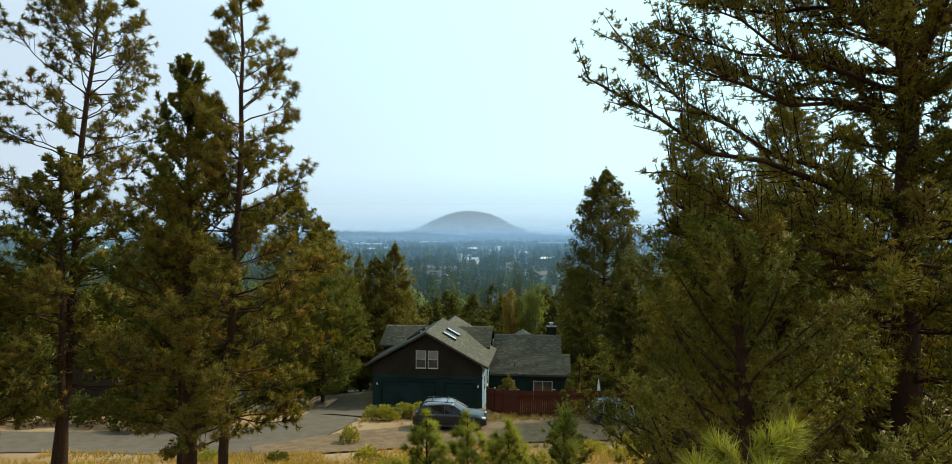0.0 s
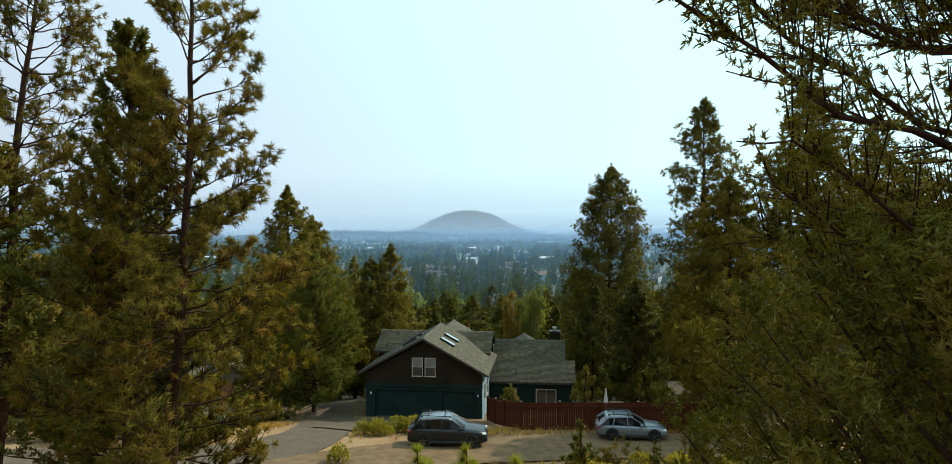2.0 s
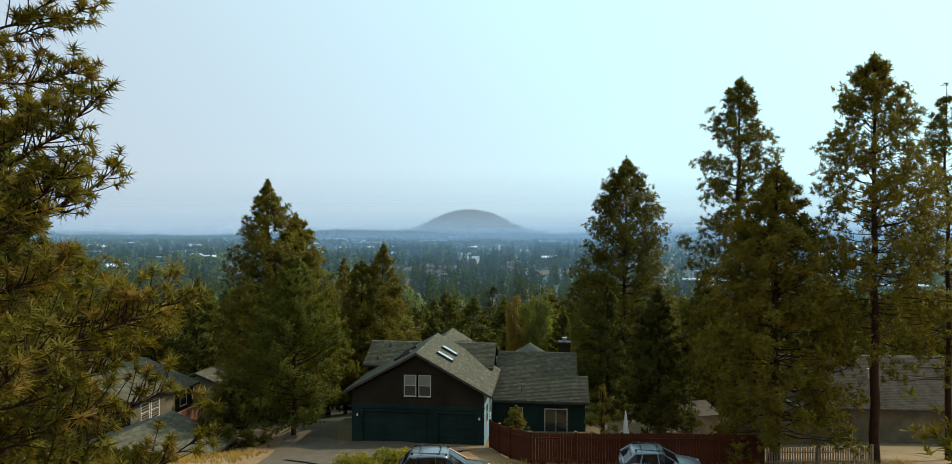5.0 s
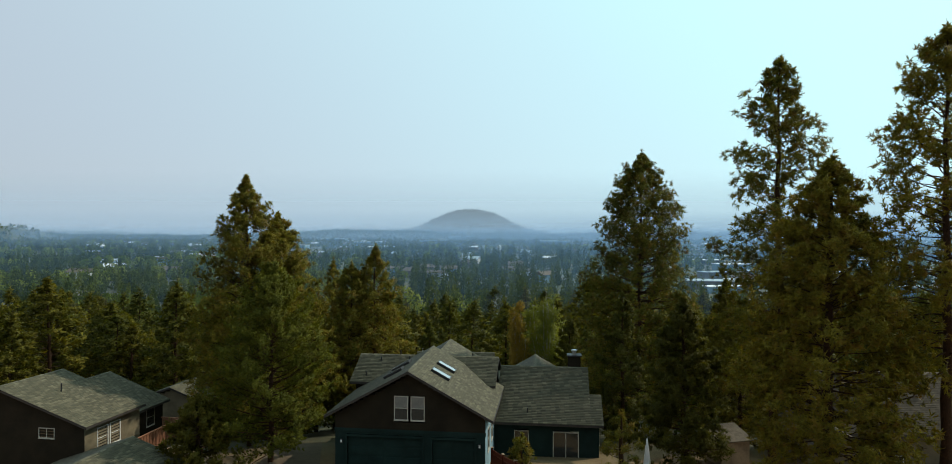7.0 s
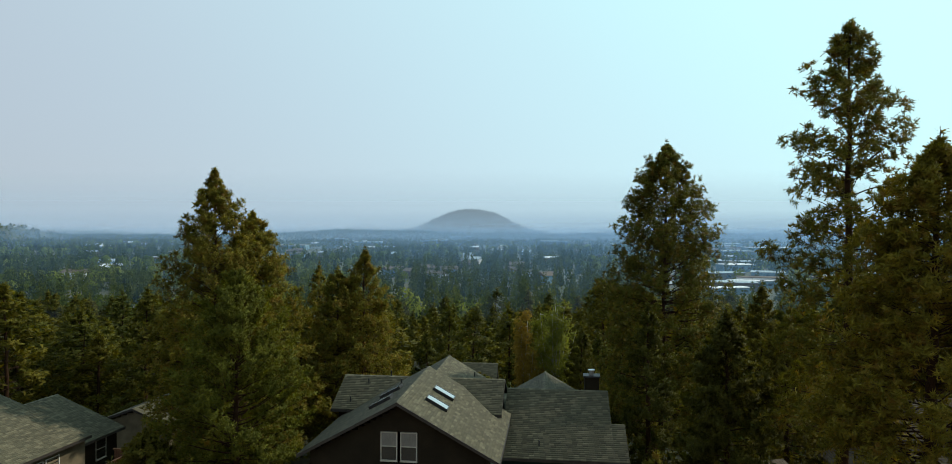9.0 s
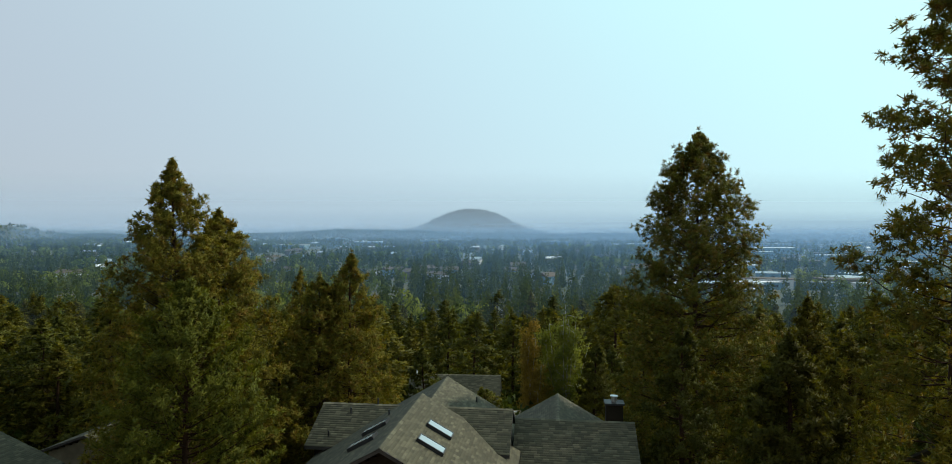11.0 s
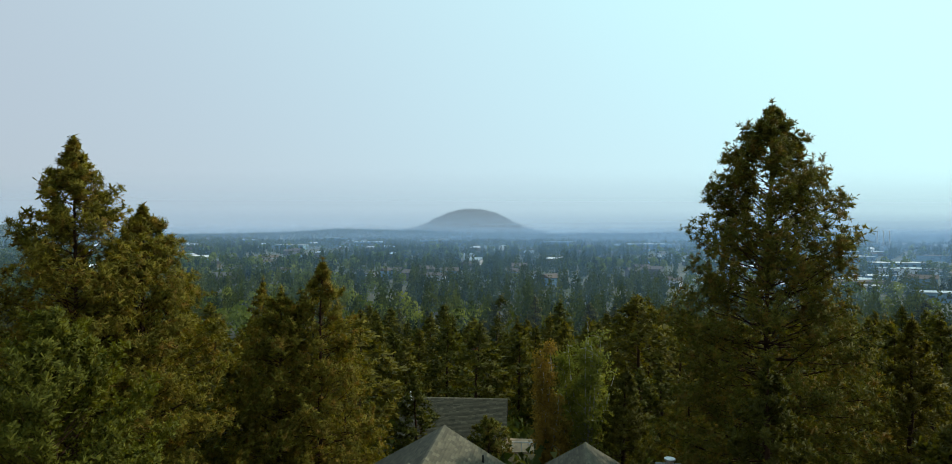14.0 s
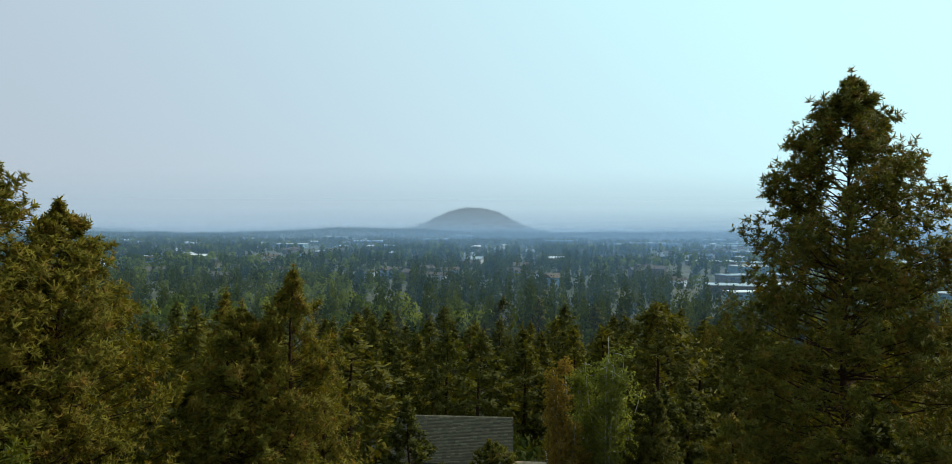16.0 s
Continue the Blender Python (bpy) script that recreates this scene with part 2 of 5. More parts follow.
def height(x, y):
    """The ground's height, smoothed along the slope, with gentle swells."""
    x, y = np.asarray(x, float), np.asarray(y, float)
    z = sum(np.interp(y + o, _py, _pz) for o in (-2.0, -1.0, 0.0, 1.0, 2.0)) / 5
    near = np.clip(1 - np.abs(y - 46) / 26, 0, 1)
    swell = 0.22 * np.sin(x * 0.31 + y * 0.17) * np.sin(y * 0.27 - x * 0.11) * (1 - near)
    left = np.clip((-x - 12) / 20, 0, 1) * np.clip((y - 44) / 10, 0, 1) * np.clip((120 - y) / 40, 0, 1)
    far = np.clip((y - 1900) / 1000, 0, 1)
    ridge = 27 * np.exp(-(((x + 480) / 430) ** 2)) + 28 * np.exp(-(((x + 2900) / 420) ** 2)) + 14 * np.exp(-(((x - 800) / 500) ** 2)) + 5 * np.sin(x * 0.011) * np.sin(x * 0.0043 + 1)
    knoll = 50 * np.exp(-(((x + 1510) / 120) ** 2) - ((y - 1980) / 220) ** 2)
    return z + swell - 1.6 * left + far * ridge + knoll


def ground_sheet():
    s = np.linspace(-1, 1, 161)
    xs = np.sinh(s * 5.2) / math.sinh(5.2) * 4200
    xs = np.unique(np.concatenate([xs[np.abs(xs) > 45], np.arange(-45, 45.1, 1.0)]))
    ys = np.concatenate([np.arange(-60, 75, 1.0), 75 + np.cumsum(np.geomspace(1.2, 260, 100))])
    ys = ys[ys < 4950]
    gx, gy = np.meshgrid(xs, ys)
    gz = height(gx, gy)
    v = np.stack([gx.ravel(), gy.ravel(), gz.ravel()], 1)
    nx, ny = len(xs), len(ys)
    i = (np.arange(ny - 1)[:, None] * nx + np.arange(nx - 1)[None, :]).ravel()
    f = np.stack([i, i + 1, i + nx + 1, i + nx], 1)
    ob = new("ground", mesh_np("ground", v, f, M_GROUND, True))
    tagged(ob, "dry tan slope with straw grass falling to a wide wooded plain", "ground", kind="structure")


ground_sheet()


def ribbon(name, line, widths, material, label, lift=0.05, category="road"):
    """A paved strip draped on the ground along a line of (x, y)."""
    pts = []
    for (x0, y0), (x1, y1) in zip(line[:-1], line[1:]):
        for k in range(10):
            pts.append((x0 + (x1 - x0) * k / 10, y0 + (y1 - y0) * k / 10))
    pts = np.array(pts + [line[-1]], float)
    for _ in range(12):
        pts[1:-1] = (pts[:-2] + pts[1:-1] * 2 + pts[2:]) / 4
    d = np.gradient(pts, axis=0)
    d /= np.linalg.norm(d, axis=1)[:, None]
    nrm = np.stack([-d[:, 1], d[:, 0]], 1)
    w = np.interp(np.linspace(0, 1, len(pts)), np.linspace(0, 1, len(widths)), widths)
    cols = np.linspace(-0.5, 0.5, 13)
    grid = pts[:, None, :] + nrm[:, None, :] * (w[:, None] * cols[None, :])[:, :, None]
    z = height(grid[..., 0], grid[..., 1]) + lift
    v = np.concatenate([grid, z[..., None]], 2).reshape(-1, 3)
    n = len(cols)
    i = (np.arange(len(pts) - 1)[:, None] * n + np.arange(n - 1)[None, :]).ravel()
    f = np.stack([i, i + 1, i + n + 1, i + n], 1)
    ob = new(name, mesh_np(name, v, f, material, True))
    return tagged(ob, label, category, kind="structure")


ribbon("road", [(-70, 36.6), (-40, 36.4), (-20, 36.0), (-12.5, 36.8), (-9.5, 42), (-11.5, 52), (-13.5, 62)], [5.5, 5.5, 5.5, 6.0, 4.2, 4.0, 3.6], M_ASPHALT,
       "grey-brown worn asphalt lane curving down the hillside")
ribbon("driveway", [(-12, 34.0), (-7, 36.2), (0, 38.6), (8, 39.4), (17, 39.0)], [3.5, 4.6, 5.2, 5.2, 4.0], M_DRIVE, "pale dusty gravel driveway beside the house", 0.09, "driveway")
ribbon("garage_apron", [(-9.5, 44), (-7, 47.5), (-4.3, 52.2)], [4.0, 7.0, 9.0], M_ASPHALT, "dark asphalt apron before the garage doors", 0.12, "driveway")


# ---- trees ----
def unit(a):
    return a / np.maximum(np.linalg.norm(a, axis=-1, keepdims=True), 1e-9)


def tuft_tris(rng, centre, axis, k, length, width, spread, fan=0.0, brush=0.0):
    """k slender blades round each centre, spreading about its axis; a share of them, fan, widens to the tip; brush sets their roots back along the twig by up to that length."""
    n = len(centre)
    a = np.repeat(unit(axis), k, axis=0)
    c = np.repeat(centre, k, axis=0)
    th = np.sqrt(rng.random(n * k)) * spread
    perp = unit(np.cross(a, rng.normal(size=(n * k, 3))))
    d = a * np.cos(th)[:, None] + perp * np.sin(th)[:, None]
    ln = np.repeat(length * rng.uniform(0.8, 1.2, n), k) * rng.uniform(0.65, 1.1, n * k)
    c = c - a * (brush * rng.random(n * k))[:, None]
    side = unit(np.cross(d, rng.normal(size=(n * k, 3)))) * (width / 2)
    base = c + d * (ln * 0.06)[:, None]
    tip = c + d * ln[:, None]
    v = np.stack([base - side, base + side, tip], 1)
    if fan:
        wide = rng.random(n * k) < fan
        v[wide] = np.stack([tip - side, tip + side, base], 1)[wide]
    return v.reshape(-1, 3)


def tube(pts, radii, sides):
    """A tapered tube along pts; gives vertices and triangles."""
    pts, radii = np.asarray(pts, float), np.asarray(radii, float)
    d = unit(np.gradient(pts, axis=0))
    ref = np.array([0.31, 0.95, 0.05]) if abs(d[0][2]) > 0.6 else np.array([0.0, 0.0, 1.0])
    u = unit(np.cross(d, ref))
    w = np.cross(d, u)
    ang = np.arange(sides) * 2 * np.pi / sides
    ring = pts[:, None] + radii[:, None, None] * (u[:, None] * np.cos(ang)[None, :, None] + w[:, None] * np.sin(ang)[None, :, None])
    n = len(pts)
    i = (np.arange(n - 1)[:, None] * sides + np.arange(sides)[None, :])
    j = (np.arange(n - 1)[:, None] * sides + (np.arange(sides)[None, :] + 1) % sides)
    f = np.concatenate([np.stack([i, j, j + sides], -1).reshape(-1, 3), np.stack([i, j + sides, i + sides], -1).reshape(-1, 3)])
    return ring.reshape(-1, 3), f


class Wood:
    def __init__(self):
        self.v, self.f, self.n = [], [], 0

    def add(self, pts, radii, sides):
        v, f = tube(pts, radii, sides)
        self.v.append(v)
        self.f.append(f + self.n)
        self.n += len(v)


def conifer(seed, tall, base, reach, limbs, twigs, tuft, droop=(-8, 38), curl=0.25, lean=(0, 0), trunk=0.18, sides=5, jitter=0.25,
            per_twig=2, twig_len=0.32, bare=0.25, twig_wood=True, up=0.35, gaps=0.0, extra=(), open_from=1.1, limb_pts=7, whorl=0, fill=1.0, scatter=0.0, clear=()):
    """A conifer: bent tapered trunk, curved limbs, twigs, and blades in tufts. reach(t) is the limb length at the height t (0 to 1);
    tuft is (blades, length, width, spread, fan, brush); extra holds (height, azimuth, length, rise) of single long limbs; whorl groups the limbs in tiers.
    Also gives, for each blade, the way out of its tuft and bough."""
    rng = np.random.default_rng(seed)
    wood, cs, ax, hubs = Wood(), [], [], []
    hs = np.linspace(0, 1, 14)
    wob = np.cumsum(rng.normal(0, 0.012, (14, 2)), axis=0) * tall * 0.25
    spine = np.stack([lean[0] * hs + wob[:, 0] - wob[0, 0], lean[1] * hs + wob[:, 1] - wob[0, 1], tall * hs], 1)
    wood.add(spine, trunk * (1 - hs) ** 0.8 + 0.012, 9)
    where = lambda t: np.array([np.interp(t, hs, spine[:, k]) for k in range(3)])
    todo = []
    tiers = limbs // whorl if whorl else 1
    for i in range(limbs):
        f = (i // whorl + 0.5 + rng.normal(0, 0.13)) / tiers if whorl else (i + rng.random()) / limbs
        t = base + (0.985 - base) * min(1.0, max(0.0, f)) ** 0.92
        if rng.random() < gaps * (1 - t) or (t > open_from and rng.random() < 0.22):
            continue
        az = i * 2.399963 + rng.normal(0, 0.4)
        el = radians(np.interp(t, [base, 1], droop) + rng.normal(0, 8))
        # the limb's tip, not its root, reaches the outline
        spray = 0.55 * tuft[1]
        ln = reach(t)
        for _ in range(4):
            ln = 0.5 * ln + 0.5 * reach(min(1.0, max(0.0, t + ln * (math.sin(el) + curl) / tall)))
        if ln < 0.35 and rng.random() < 0.55:
            continue
        todo.append((t, az, max(0.05, (ln - spray) / max(0.6, math.cos(el)) * rng.uniform(1 - jitter * 1.6, 1 + jitter * 0.7)), el))
    if clear:
        # an open tier, where the limbs stay short
        todo = [(t, az, ln * (0.38 if clear[0] < t < clear[1] else 1.0), el) for t, az, ln, el in todo]
    todo += [(t, az, ln, radians(r)) for t, az, ln, r in extra]
    ss = np.linspace(0, 1, limb_pts)
    plain = len(todo) - len(extra)
    for k_, (t, az, ln, el) in enumerate(todo):
        p0 = where(t)
        hd = np.array([math.cos(az), math.sin(az), 0.0])
        sway = np.cross(hd, (0, 0, 1)) * rng.normal(0, 0.2 if k_ < plain else 0.03) * ln
        pts = p0 + hd * (ln * ss * math.cos(el))[:, None] + sway * (ss ** 2)[:, None]
        pts[:, 2] += ln * (math.sin(el) * ss + curl * ss ** 2) + np.cumsum(rng.normal(0, 0.022, limb_pts)) * ln
        r0 = min(trunk * 0.4, 0.009 + 0.0095 * ln)
        wood.add(pts, r0 * (1 - 0.82 * ss), sides)
        m = max(3, int(fill * twigs * (0.25 + 0.75 * min(1.2, ln / max(reach(0.5), 0.1)))))
        if k_ >= plain:
            m = int(m * 1.2)
        inner = bare
        if t > open_from:
            m, inner = max(5, int(m * 0.62)), 0.38
        s = inner + (1 - inner) * rng.random(m) ** 0.7
        s[:2] = 1.0
        b = np.stack([np.interp(s, ss, pts[:, k]) for k in range(3)], 1)
        along = unit(np.stack([np.interp(s, ss, np.gradient(pts[:, k])) for k in range(3)], 1))
        lat = unit(np.cross(along, rng.normal(size=(m, 3)) * (1, 1, 0.45) + (0, 0, 0.01)))
        d = unit(along * 0.65 + lat * rng.uniform(0.3, 1.0, (m, 1)) + np.array([0, 0, up]))
        tl = twig_len * min(1.0, 0.05 + 0.4 * ln) * rng.uniform(0.5, 1.5, m) * (1.25 - 0.55 * s)
        tip = b + d * tl[:, None]
        if twig_wood:
            for q, e in zip(b, tip):
                wood.add(np.stack([q, (q + e) / 2 - (0, 0, 0.02), e]), [0.011, 0.009, 0.006], 3)
        heart = np.array([np.interp(0.62, ss, pts[:, k]) for k in range(3)]) - (0, 0, 0.16 * ln)
        for k in range(per_twig):
            cs.append(b + d * (tl * (1 - 0.85 * k / max(per_twig, 2)))[:, None] + rng.uniform(-1, 1, d.shape) * scatter)
            ax.append(unit(d + rng.normal(0, 0.18, d.shape) + np.array([0, 0, 0.12])))
            hubs.append(np.tile(heart, (m, 1)))
    # the leader
    cs.append(spine[-1:] - (0, 0, 0.03))
    ax.append(np.array([[0, 0, 1.0]]))
    hubs.append(spine[-1:] - (0, 0, 0.4))
    c = np.concatenate(cs)
    leaf = tuft_tris(rng, c, np.concatenate(ax), *tuft)
    mid = leaf.reshape(-1, 3, 3).mean(1)
    core = np.repeat(c, tuft[0], axis=0)
    bough = np.repeat(np.concatenate(hubs), tuft[0], axis=0)
    axis = np.stack([np.interp(mid[:, 2], spine[:, 2], spine[:, 0]), np.interp(mid[:, 2], spine[:, 2], spine[:, 1]), mid[:, 2] - 0.35], 1)
    out = unit(0.75 * unit(mid - core) + 0.8 * unit(mid - bough) + 0.45 * unit(mid - axis))
    return np.concatenate(wood.v), np.concatenate(wood.f), leaf, out


def crown_mesh(leaf, material, soft, out=None):
    """The blades as one mesh; soft crowns take the round shading of their clumps from normals that lean outwards."""
    leaf = leaf.reshape(-1, 3, 3).copy()
    if not soft:
        return mesh_np("crown", leaf.reshape(-1, 3), np.arange(len(leaf) * 3).reshape(-1, 3), material)
    if out is None:
        mid = leaf.mean(1)
        out = unit(np.stack([mid[:, 0], mid[:, 1], 0.45 * np.hypot(mid[:, 0], mid[:, 1]) + 0.25], 1))
    face = unit(np.cross(leaf[:, 1] - leaf[:, 0], leaf[:, 2] - leaf[:, 0]))
    flip = (face * out).sum(1) < 0
    leaf[flip] = leaf[flip][:, ::-1]
    face[flip] *= -1
    nrm = unit(out * soft + face * (1 - soft))
    me = mesh_np("crown", leaf.reshape(-1, 3), np.arange(len(leaf) * 3).reshape(-1, 3), material, True)
    me.normals_split_custom_set_from_vertices(np.repeat(nrm, 3, axis=0).astype(np.float32).tolist())
    return me


def tree_at(name, m, built, leafmat, barkmat, label, category, group="", soft=0.6):
    wv, wf, leaf, *out = built
    t = thing(name, m, label, category, group)
    child(new("trunk", mesh_np("trunk", wv, wf, barkmat, True)), t)
    child(new("crown", crown_mesh(leaf, leafmat, soft, *out)), t)
    return t


def stand(x, y, turn=0, scale=1.0, sink=0.1):
    return pose(x, y, float(height(x, y)) - sink, 0, 0, turn) @ Matrix.Scale(scale, 4)


def ground_to(x, y, top):
    return top - float(height(x, y)) + 0.1


def taper(*stops):
    hs, rs = zip(*stops)
    return lambda t: float(np.interp(t, hs, rs))


PINE = (44, 0.165, 0.019, 1.75, 0.0, 0.12)
PINE_WIDE = (34, 0.19, 0.026, 1.75, 0.0, 0.14)
SPRAY = (11, 0.08, 0.021, 1.6, 0.1, 0.05)
FINE_SPRAY = (13, 0.055, 0.015, 1.5, 0.1, 0.05)

# near trees on the slope
x, y = -6.75, 16.6
tree_at("ponderosa_pine", stand(x, y), conifer(11, ground_to(x, y, 20.0), 0.2, taper((0, 2.3), (0.3, 2.7), (0.45, 2.6), (0.54, 2.1), (0.64, 1.75), (0.73, 1.5), (0.83, 1.2), (0.93, 0.75), (1, 0.1)), 130, 26, PINE, per_twig=1, twig_len=0.6,
        droop=(-16, 34), curl=0.3, lean=(0.6, 0), trunk=0.13, jitter=0.22, up=0.45, bare=0.3, open_from=0.7, whorl=5, fill=1.45), M_NEEDLE, M_BARK, "young ponderosa pine with tufted needles and a thin dark trunk", "pine tree")
x, y = -7.95, 17.4
tree_at("juniper", stand(x, y), conifer(12, ground_to(x, y, 17.9), 0.16, taper((0, 2.0), (0.25, 2.5), (0.5, 2.05), (0.8, 1.15), (0.95, 0.45), (1, 0.1)), 135, 34, (10, 0.13, 0.036, 1.3, 0.2, 0.06),
        droop=(0, 58), curl=0.3, trunk=0.2, per_twig=3, twig_len=0.45, bare=0.2, twig_wood=False, up=0.8, jitter=0.28), M_JUNIPER, M_BARK, "dense conical juniper with scaly olive sprays", "juniper tree")
x, y = -14.3, 21.4
tree_at("ponderosa_pine", stand(x, y), conifer(13, ground_to(x, y, 21.6), 0.2, taper((0, 2.6), (0.35, 3.2), (0.6, 2.9), (0.8, 2.4), (0.93, 1.6), (1, 0.3)), 95, 24, PINE_WIDE, per_twig=1, twig_len=0.6, bare=0.42,
        droop=(-15, 30), lean=(1.0, 0), trunk=0.2, curl=0.22, whorl=5, fill=1.45), M_NEEDLE, M_BARK, "tall open-crowned ponderosa pine with bare inner limbs", "pine tree")
x, y = -17.0, 20.0
tree_at("ponderosa_pine", stand(x, y), conifer(14, ground_to(x, y, 17.6), 0.16, taper((0, 2.6), (0.5, 2.4), (1, 0.2)), 80, 24, PINE_WIDE, per_twig=1, twig_len=0.6, trunk=0.2, whorl=5, fill=1.4), M_NEEDLE, M_BARK,
        "full young ponderosa pine standing among others on the slope", "pine tree")
x, y = -11.2, 24.0
tree_at("ponderosa_pine", stand(x, y), conifer(15, ground_to(x, y, 15.0), 0.2, taper((0, 2.4), (0.5, 2.4), (0.8, 1.5), (1, 0.2)), 85, 24, (18, 0.21, 0.04, 1.8, 0.1, 0.12), per_twig=1, twig_len=0.5, trunk=0.16, twig_wood=False, whorl=5, fill=1.7), M_NEEDLE, M_BARK,
        "dense young ponderosa pine filling a gap on the slope", "pine tree")
x, y = -13.3, 20.2
tree_at("juniper", stand(x, y), conifer(16, ground_to(x, y, 15.6), 0.34, taper((0, 2.3), (0.5, 2.6), (0.8, 1.5), (1, 0.3)), 90, 28, (9, 0.15, 0.05, 1.3, 0.2, 0.06), per_twig=3, twig_len=0.5, trunk=0.14, twig_wood=False, up=0.6), M_JUNIPER, M_BARK,
        "low full juniper under taller pines on the slope", "juniper tree")
x, y = 6.8, 9.8
tree_at("juniper", stand(x, y), conifer(21, ground_to(x, y, 20.5), 0.08, taper((0, 2.8), (0.4, 2.9), (0.5, 2.3), (0.6, 2.4), (0.68, 3.5), (0.8, 3.6), (0.95, 2.3), (1, 0.8)), 150, 42, SPRAY,
        droop=(-12, 34), curl=0.22, trunk=0.26, per_twig=6, twig_len=0.55, bare=0.06, up=0.5, sides=5, jitter=0.22, scatter=0.075, clear=(0.48, 0.63),
        extra=((0.46, 3.5, 5.7, 9), (0.49, 3.42, 4.9, 14), (0.44, 3.56, 4.6, 3), (0.42, 3.46, 4.3, 0), (0.4, 3.3, 4.0, 0), (0.45, 2.9, 3.2, 0),
               (0.68, 3.3, 3.9, 8), (0.7, 2.9, 3.8, 6), (0.66, 3.75, 4.0, 6), (0.72, 3.5, 3.9, 10), (0.64, 4.3, 3.8, 8), (0.67, 4.8, 3.6, 6), (0.7, 5.3, 3.4, 10), (0.6, 3.3, 4.2, 2), (0.61, 3.0, 4.0, 3), (0.62, 3.6, 4.3, 3), (0.63, 2.8, 3.4, 4), (0.61, 4.0, 3.6, 3), (0.64, 3.1, 3.8, 5))), M_JUNIPER, M_BARK,
        "old spreading juniper with a thick dark trunk and upswept limbs", "juniper tree")
x, y = 5.9, 12.4
tree_at("juniper", stand(x, y), conifer(22, ground_to(x, y, 13.5), 0.05, taper((0, 3.6), (0.3, 3.6), (0.5, 3.2), (0.7, 2.7), (0.86, 1.8), (1, 0.2)), 140, 40, (9, 0.11, 0.03, 1.3, 0.2, 0.06),
        droop=(5, 60), curl=0.3, trunk=0.18, per_twig=3, twig_len=0.5, up=0.7, bare=0.2, twig_wood=False, scatter=0.06), M_JUNIPER, M_BARK, "bushy olive juniper on the dry slope", "juniper tree")

x, y = 2.75, 6.5
tree_at("juniper", stand(x, y), conifer(24, ground_to(x, y, 13.0), 0.06, taper((0, 2.2), (0.35, 2.55), (0.65, 2.0), (0.85, 1.2), (1, 0.2)), 95, 34, FINE_SPRAY,
        droop=(0, 55), curl=0.25, trunk=0.16, per_twig=5, twig_len=0.42, up=0.6, bare=0.05, twig_wood=False, jitter=0.15, scatter=0.06), M_JUNIPER, M_BARK, "low broad juniper with dense olive sprays on the upper slope", "juniper tree")
x, y = 2.7, 19.6
tree_at("juniper", stand(x, y), conifer(25, ground_to(x, y, 8.1), 0.1, taper((0, 0.7), (0.4, 0.8), (1, 0.1)), 40, 14, (9, 0.13, 0.036, 1.3, 0.2, 0.06),
        droop=(10, 60), trunk=0.05, per_twig=2, twig_len=0.3, up=0.7, twig_wood=False), M_JUNIPER, M_BARK, "thin young juniper on the dry bank", "juniper tree")

x, y = 10.2, 13.4
tree_at("juniper", stand(x, y), conifer(23, ground_to(x, y, 14.3), 0.06, taper((0, 2.8), (0.5, 3.2), (0.8, 2.2), (1, 0.3)), 115, 30, (9, 0.14, 0.042, 1.3, 0.2, 0.06),
        droop=(0, 50), curl=0.25, trunk=0.2, per_twig=3, twig_len=0.6, up=0.5, bare=0.15, twig_wood=False), M_JUNIPER, M_BARK, "dark full juniper crowding behind an older one", "juniper tree")

# saplings on the bank
SAP = (44, 0.27, 0.011, 1.1)
for sx, sy, top, r, sd in ((-1.5, 18.6, 7.6, 1.3, 31), (-0.25, 18.9, 7.6, 1.2, 32), (0.95, 18.4, 7.4, 1.4, 33), (1.2, 8.9, 10.45, 0.45, 34), (1.58, 3.6, 11.9, 0.45, 35)):
    tree_at("pine_sapling", stand(sx, sy), conifer(sd, ground_to(sx, sy, top), 0.12, taper((0, r), (0.5, r * 0.9), (1, 0.1)), 14 if sy < 7 else 46, 9, (46, 0.17, 0.0065, 1.25, 0.0, 0.14) if sy < 7 else SAP, droop=(5, 55), trunk=0.035, per_twig=2,
            twig_len=0.2, extra=((0.88, 3.3, 0.42, 26), (0.91, 2.7, 0.28, 34), (0.93, 0.2, 0.26, 45), (0.87, 5.6, 0.3, 30), (0.9, 4.4, 0.25, 36)) if sy < 7 else ()), M_SAPLING, M_BARK, "young ponderosa sapling with bright green needles on the bank", "sapling", "saplings on the bank")

# trees round the houses
MID = (15, 0.27, 0.062, 1.8, 0.15, 0.16)
FIRT = (9, 0.26, 0.08, 1.5, 0.2, 0.1)
full = taper((0, 0.9), (0.25, 1.0), (0.5, 0.88), (0.7, 0.66), (0.85, 0.39), (0.94, 0.17), (0.98, 0.06), (1, 0.0))
tallp = taper((0, 0.8), (0.3, 1.0), (0.55, 0.9), (0.75, 0.68), (0.92, 0.36), (1, 0.05))


